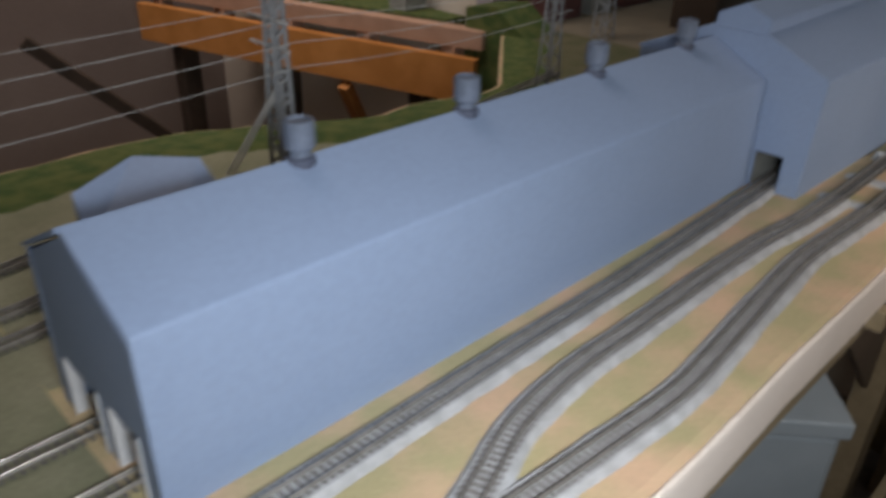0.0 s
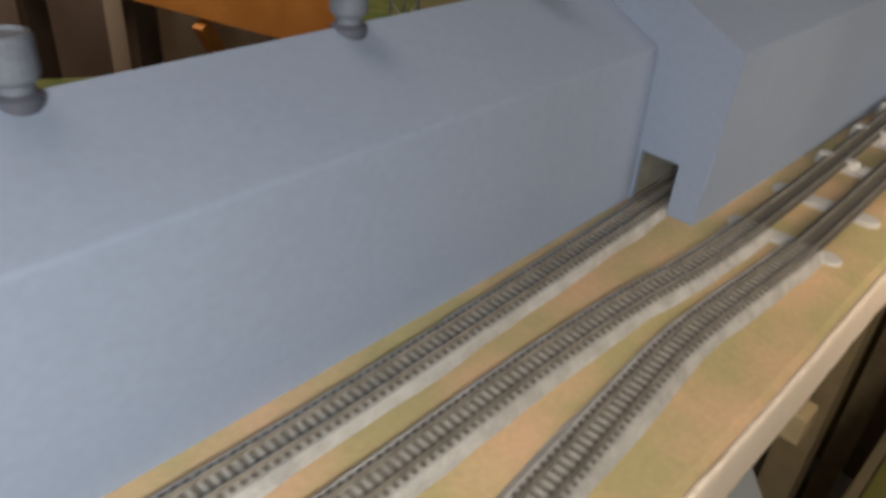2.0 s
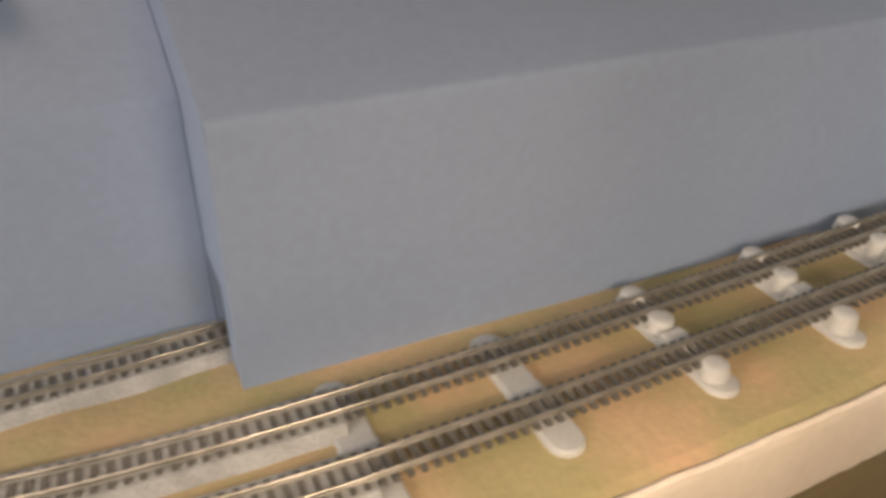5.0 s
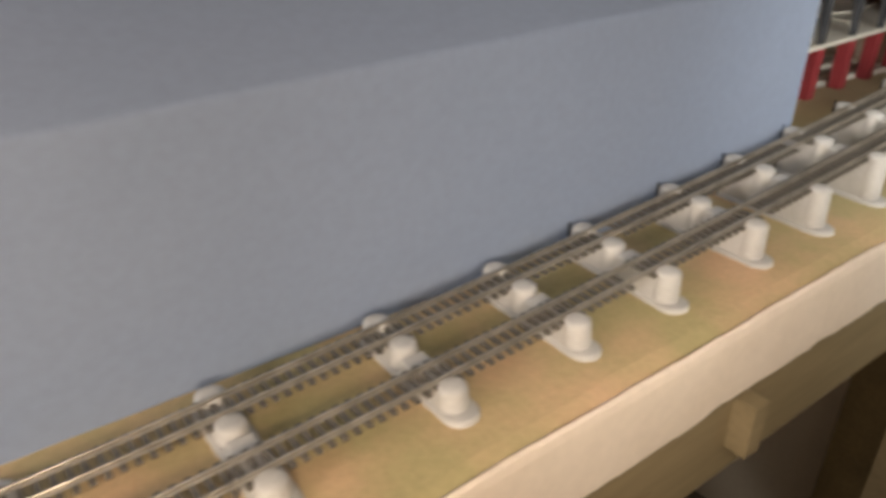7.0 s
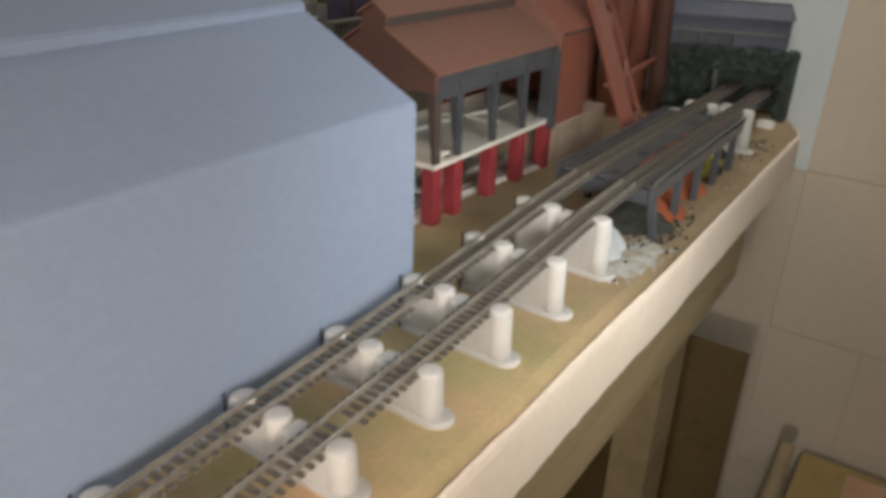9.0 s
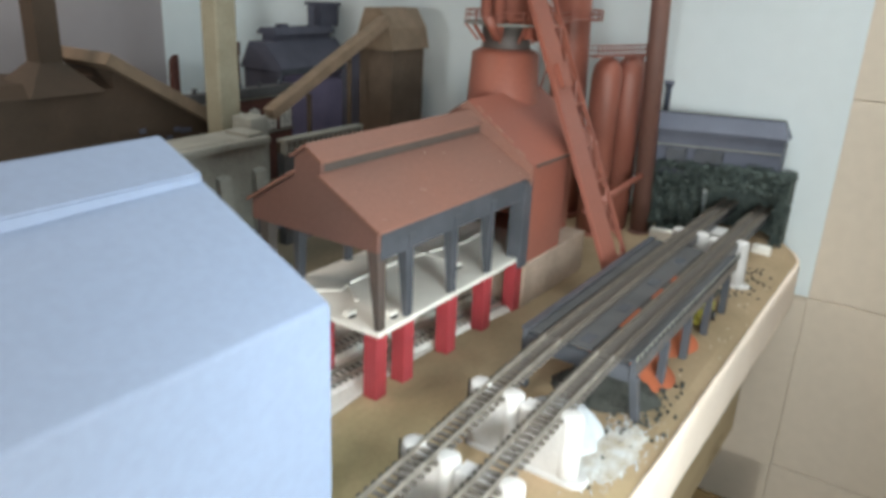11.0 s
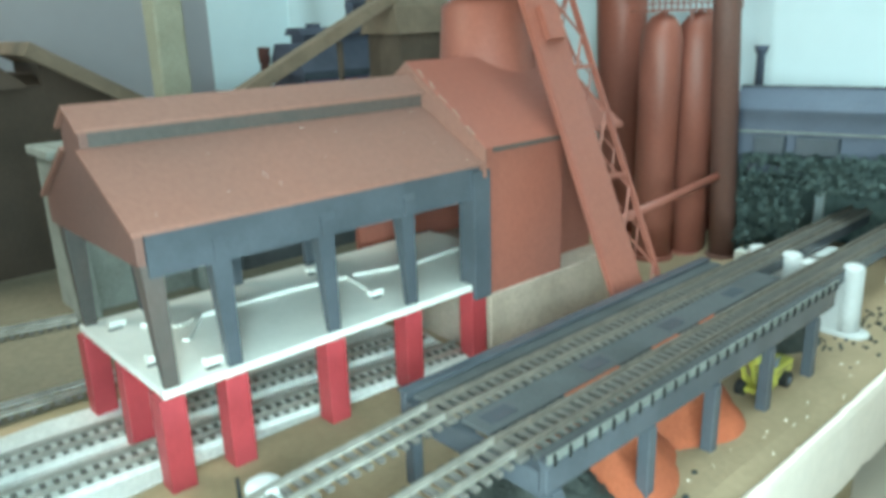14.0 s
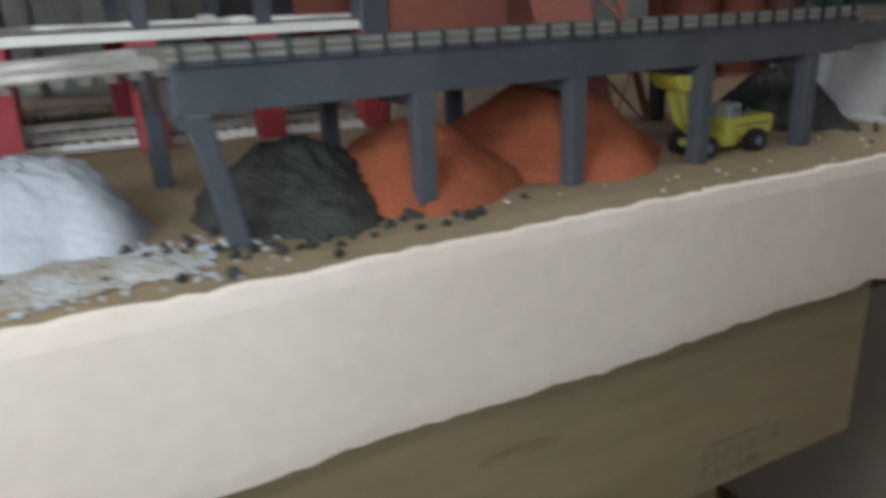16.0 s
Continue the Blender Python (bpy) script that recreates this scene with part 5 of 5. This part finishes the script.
sheet("yard_ground", "dull grey-brown dirt of the works yard", YARD, [(8.9, 3.55), (16.9, 3.55), (16.9, 11.6), (6.2, 11.6), (6.2, 4.3)], 0.016)
sheet("pale_apron", "pale grit apron under the cast house", PALE, [(8.9, 2.15), (12.7, 2.1), (12.7, 3.4), (8.9, 3.4)], 0.02)
sheet("rough_grass", "dull olive rough ground beside the long shed", ROUGH, [(-15.9, 1.95), (-8.45, 1.95), (-8.45, 8.7), (-15.9, 8.7)], 0.016)
sheet("rear_grass", "dull olive strip of ground behind the long shed", ROUGH, [(-8.43, 3.9), (0.4, 3.9), (0.4, 7.4), (-1.6, 7.4), (-4.5, 8.7), (-8.43, 8.7)], 0.014)
sheet("back_field", "dull brown-green field behind the big shed", FIELD, [(0.7, 4.5), (8.7, 4.5), (8.7, 11.5), (5.5, 11.4), (4.7, 9.9), (1.7, 7.3)], 0.01)
ore_bin()
beige_post()
conveyor()
fence_wall()
mill()
dust_house()
arcade()
brick_chimney(15.36, 9.45, 0.088, 2.2, "slim red brick chimney before the engine house")
breaker()
track([(9.2, 2.55, 0.03), (10.5, 2.46, 0.03), (11.6, 2.35, 0.03), (12.75, 2.2, 0.03)], "pale ballasted track under the cast house", True, RAIL, (), PALE)
track([(9.2, 2.98, 0.03), (10.5, 2.9, 0.03), (11.6, 2.8, 0.03), (12.75, 2.65, 0.03)], "second pale ballasted track under the cast house", True, RAIL, (), PALE)
track([(9.0, 3.75, 0.03), (10.8, 3.66, 0.03), (12.5, 3.75, 0.03), (15.0, 3.9, 0.03)], "dusty track behind the cast house", False)
track([(9.2, 5.45, 0.03), (10.76, 5.15, 0.03)], "dusty track by the concrete bin", False)
for yy in (2.43, 3.16):
    track([(-15.5, yy + 0.5, 0.03), (-12.0, yy + 0.15, 0.03), (-10.0, yy, 0.03), (-7.3, yy, 0.03)], "dusty track running into the end of the long shed", False)
for yy in (4.9, 5.4, 6.3):
    track([(-13, yy + 0.4, 0.03), (-10, yy, 0.03), (-8.4, yy - 0.1, 0.03), (-6.2, yy + 0.2, 0.03), (-2, yy + 0.2, 0.03), (3, yy + 1.0, 0.03)], "yard track behind the long shed", False)


# ---- beyond the long shed ----
def pylon(x, y, h, w, label, taper=0.25, thick=0.035):
    t = thing("power_pylon", label, "pylon", "power pylons", "", (x, y, 0))
    top = taper * w
    for sx in (-1, 1):
        for sy in (-1, 1):
            part("leg", bar(bmesh.new(), (x + sx * w, y + sy * w, -0.01), (x + sx * top, y + sy * top, h), thick, thick), MASTGREY, t)
    n = 16
    for i in range(n):
        s0, s1 = i / n, (i + 1) / n
        a, b = w + (top - w) * s0, w + (top - w) * s1
        for f in ((lambda u, v: (x + u, y - v)), (lambda u, v: (x - v, y + u))):
            k = -1 if i % 2 else 1
            part("brace", bar(bmesh.new(), (*f(-a * k, a), h * s0), (*f(b * k, b), h * s1), 0.65 * thick, 0.65 * thick), MASTGREY, t)
    for z in (0.72, 0.86):
        part("cross_arm", bar(bmesh.new(), (x - 0.1, y - 0.45, h * z), (x - 0.1, y + 0.45, h * z), 0.03, 0.03), PIER, t)
    return t


mast = pylon(-4.17, 6.6, 2.5, 0.13, "pale grey lattice power pylon on the green verge", 0.6, 0.06)
for gx in (0.0, 0.1):
    part("guy_rod", rod(bmesh.new(), (-4.84 + gx, 7.05, 0.0), (-4.24 + 0.6 * gx, 6.48, 1.35), 0.02, n=6), WIRE, mast, "pale guy rod")
pylon(1.9, 6.7, 3.2, 0.16, "slim white lattice power pylon")
pylon(6.5, 8.6, 3.0, 0.2, "slim white lattice power pylon far off")


def power_line(z, dy, sag):
    t = thing("power_line", "thin pale sagging power line", "wire", "power lines", "", (-8, 6.6, z))
    bm = bmesh.new()
    ends = [Vector((-16, 6.6 + dy, z - 0.3)), Vector((-4.1, 6.6 + dy, z)), Vector((1.9, 6.7 + dy, z))]
    p = []
    for a, b in zip(ends, ends[1:]):
        p += [a.lerp(b, i / 8) - Vector((0, 0, sag * 4 * (i / 8) * (1 - i / 8))) for i in range(9)]
    rings = [[bm.verts.new(q + Vector((0, 0.005 * math.cos(k * math.pi / 3), 0.005 * math.sin(k * math.pi / 3)))) for k in range(6)] for i, q in enumerate(p) if i != 8]
    for u, v in zip(rings, rings[1:]):
        for k in range(6):
            bm.faces.new((u[k], u[(k + 1) % 6], v[(k + 1) % 6], v[k]))
    part("strand", bm, WIRE, t)


for z in (1.58, 1.9, 2.2):
    power_line(z, -0.4, 0.12)
power_line(2.2, 0.45, 0.05)

bm = bmesh.new()
rows = []
for i in range(61):
    x = -15 + i * 0.33
    b = back_edge(x)
    rows.append([bm.verts.new((x, b - 1.4 + 0.5 * noise.noise(Vector((x, 4, 0))), 0.004)), bm.verts.new((x, b - 0.8, 0.06 + 0.05 * noise.noise(Vector((x * 1.5, 2, 0))))), bm.verts.new((x, b - 0.1, 0.03)), bm.verts.new((x, b + 0.03, -0.4))])
for a, b in zip(rows, rows[1:]):
    for i in range(3):
        bm.faces.new((a[i], b[i], b[i + 1], a[i + 1]))
structure("grass_verge", bm, GRASS, "rough dark green grass verge", "grass")


def timber_bench():
    """The orange timber frame of the next bench, across the gap."""
    t = thing("timber_frame", "orange-stained timber bench frame across the aisle", "bench", "", "", (3.0, 14.0, LOW))
    a, b = Vector((4.8, 10.9, 0)), Vector((1.6, 22.6, 0))
    part("deck_plank", bar(bmesh.new(), a + Vector((0, 0, -0.225)), b + Vector((0, 0, -0.225)), 0.5, 0.45), PINKWOOD, t, "pale top plank")
    part("side_beam", bar(bmesh.new(), a + Vector((-0.45, -0.1, -1.2)), b + Vector((-0.45, 0, -1.2)), 0.25, 1.15), ORANGEWOOD, t, "orange side beam")
    for s in (0.08, 0.3, 0.52, 0.74, 0.96):
        c = a.lerp(b, s)
        part("spacer", B(c.x - 0.2, c.x + 0.2, c.y - 0.25, c.y + 0.25, -0.9, -0.452), PINKWOOD, t)
    for s in (0.15, 0.55, 0.9):
        c = a.lerp(b, s)
        part("leg", B(c.x - 0.3, c.x + 0.3, c.y - 0.3, c.y + 0.3, LOW, -1.0), DARKWOOD, t)
    part("knee_brace", bar(bmesh.new(), (3.22, 14.75, -1.95), (4.05, 14.95, -3.5), 0.32, 0.32), ORANGEWOOD, t)
    part("diagonal_brace", bar(bmesh.new(), (-3.0, 21.0, -1.0), (0.6, 19.6, -4.6), 0.35, 0.35), DARKWOOD, t)


timber_bench()
top2 = thing("scenery_board", "dark green scenery board of the next bench", "board", "", "", (10.0, 15.0, -0.3))
board = bmesh.new()
va = [board.verts.new((x, y, -0.02)) for x, y in ((5.05, 12.6), (5.8, 12.6), (5.8, 24.0), (1.95, 24.0))]
vb = [board.verts.new((x, y, -0.4)) for x, y in ((5.05, 12.6), (5.8, 12.6), (5.8, 24.0), (1.95, 24.0))]
board.faces.new(va)
board.faces.new(vb[::-1])
for i in range(4):
    board.faces.new((va[i], vb[i], vb[(i + 1) % 4], va[(i + 1) % 4]))
part("sheet", board, GRASS, top2)
slope = bmesh.new()
prism(slope, [(9.6, 0.0), (9.6, -2.0), (11.6, -2.0), (11.6, 0.5), (10.6, 0.65)], 4.75, 6.0)
structure("green_bank", slope, GRASS, "steep dark green scenery bank", "bank")


def town_house(x, y, w, d, h, material, label):
    t = thing("model_house", label, "model building", "town houses", "", (x, y, 0))
    body = part("body", B(x, x + w, y, y + d, -0.01, h, bevel=0.01), material, t)
    part("roof", prism(bmesh.new(), [(y - 0.05, h), (y + d / 2, h + 0.3 * d), (y + d + 0.05, h)], x - 0.05, x + w + 0.05), material, t)
    k = max(1, int(w / 0.4))
    for i in range(k):
        part("window", B(x + 0.1 + i * 0.4, x + 0.28 + i * 0.4, y - 0.012, y, h * 0.45, h * 0.75), BLACK, body)


town_house(4.15, 16.6, 1.5, 0.9, 1.2, REDBRICK, "bright red model house on the next bench")
town_house(4.85, 14.0, 0.8, 0.7, 0.8, CONC, "cream model house on the next bench")
town_house(6.6, 10.5, 1.6, 1.0, 1.3, BRICK, "red model town house at the back")
town_house(8.6, 10.4, 0.9, 0.9, 1.1, CONC, "pale model town house at the back")
town_house(10.3, 10.5, 1.6, 1.0, 1.4, BRICK, "dark red model house at the back")


# ---- under the bench and in the aisle ----
def tub():
    """A lidded tub standing askew, one corner out into the aisle."""
    t = thing("storage_tub", "pale grey plastic storage tub under the bench", "tub", "", "", (1.5, 0.9, LOW))
    turn = Matrix.Translation((1.5, -0.25, 0)) @ Matrix.Rotation(math.radians(40), 4, "Z")

    def askew(bm):
        bmesh.ops.transform(bm, matrix=turn, verts=bm.verts)
        return bm
    part("body", askew(B(-0.12 + 0.2, 2.1, 0.08, 1.9, LOW, -4.05, bevel=0.12)), GREYPL, t)
    lid = part("lid", askew(B(0, 2.2, 0, 2.0, -4.03, -3.7, bevel=0.05)), GREYPL, t)
    for i in range(4):
        part("label_line", askew(B(0.85 + 0.13 * i, 0.92 + 0.13 * i, 0.75 + 0.06 * i, 1.3, -3.699, -3.694)), INK, lid, "dark unreadable printed line")


def carton(x0, x1, y0, y1, z0, z1, label):
    t = thing("cardboard_box", label, "box", "cardboard boxes", "", ((x0 + x1) / 2, (y0 + y1) / 2, z0))
    body = part("body", B(x0, x1, y0, y1, z0, z1, bevel=0.03), CARD, t)
    part("tape", B(x0 + 0.2, x1 - 0.2, (y0 + y1) / 2 - 0.3, (y0 + y1) / 2 + 0.3, z1, z1 + 0.01), PINKWOOD, body, "strip of tape")
    for i, (a, b) in enumerate(((0.55, 0.75), (0.58, 0.7), (0.52, 0.78))):
        w = x1 - x0
        part("print_bar", B(x0 + w * a, x0 + w * b, y0 - 0.012, y0 - 0.001, z1 - 0.7 - i * 0.22, z1 - 0.58 - i * 0.22), INK, body, "dark unreadable print")
    return t


tub()
def panel_box():
    """A sheet of brown board leaning on edge under the bench."""
    t = thing("brown_board", "tall brown hardboard sheet standing under the bench", "board", "", "", (15.15, 0.7, LOW))
    part("sheet", B(15.10, 15.18, -0.54, 2.1, LOW, -3.02, bevel=0.01), DARKCARD, t)
    part("batten", B(15.185, 15.5, 1.7, 2.1, LOW, -3.1, bevel=0.01), DARKWOOD, t, "dark batten behind the sheet")


panel_box()
carton(15.0, 17.0, -3.6, -1.5, LOW, -5.6, "pale printed carton on the floor by the wall")
pole = thing("wooden_pole", "round wooden pole leaning beside the carton", "pole", "", "", (14.0, -1.1, LOW))
part("shaft", rod(bmesh.new(), (9.0, -0.9, LOW), (16.2, -1.3, -5.0), 0.13, n=14), TIMBER, pole, smooth=True)


def low_table():
    t = thing("low_table", "low table with olive cover and timber edge strip", "table", "", "", (6.0, -2.4, LOW))
    part("top", B(2.4, 9.0, -4.2, -0.82, -6.3, -6.0, bevel=0.04), OLIVE, t, "olive green cover")
    part("edge_strip", B(2.0, 9.2, -0.8, -0.62, -6.25, -5.9, bevel=0.02), TIMBER, t)
    for x in (2.8, 8.6):
        for y in (-3.9, -1.1):
            part("leg", B(x - 0.25, x + 0.25, y - 0.25, y + 0.25, LOW, -6.3), DARKWOOD, t)


low_table()
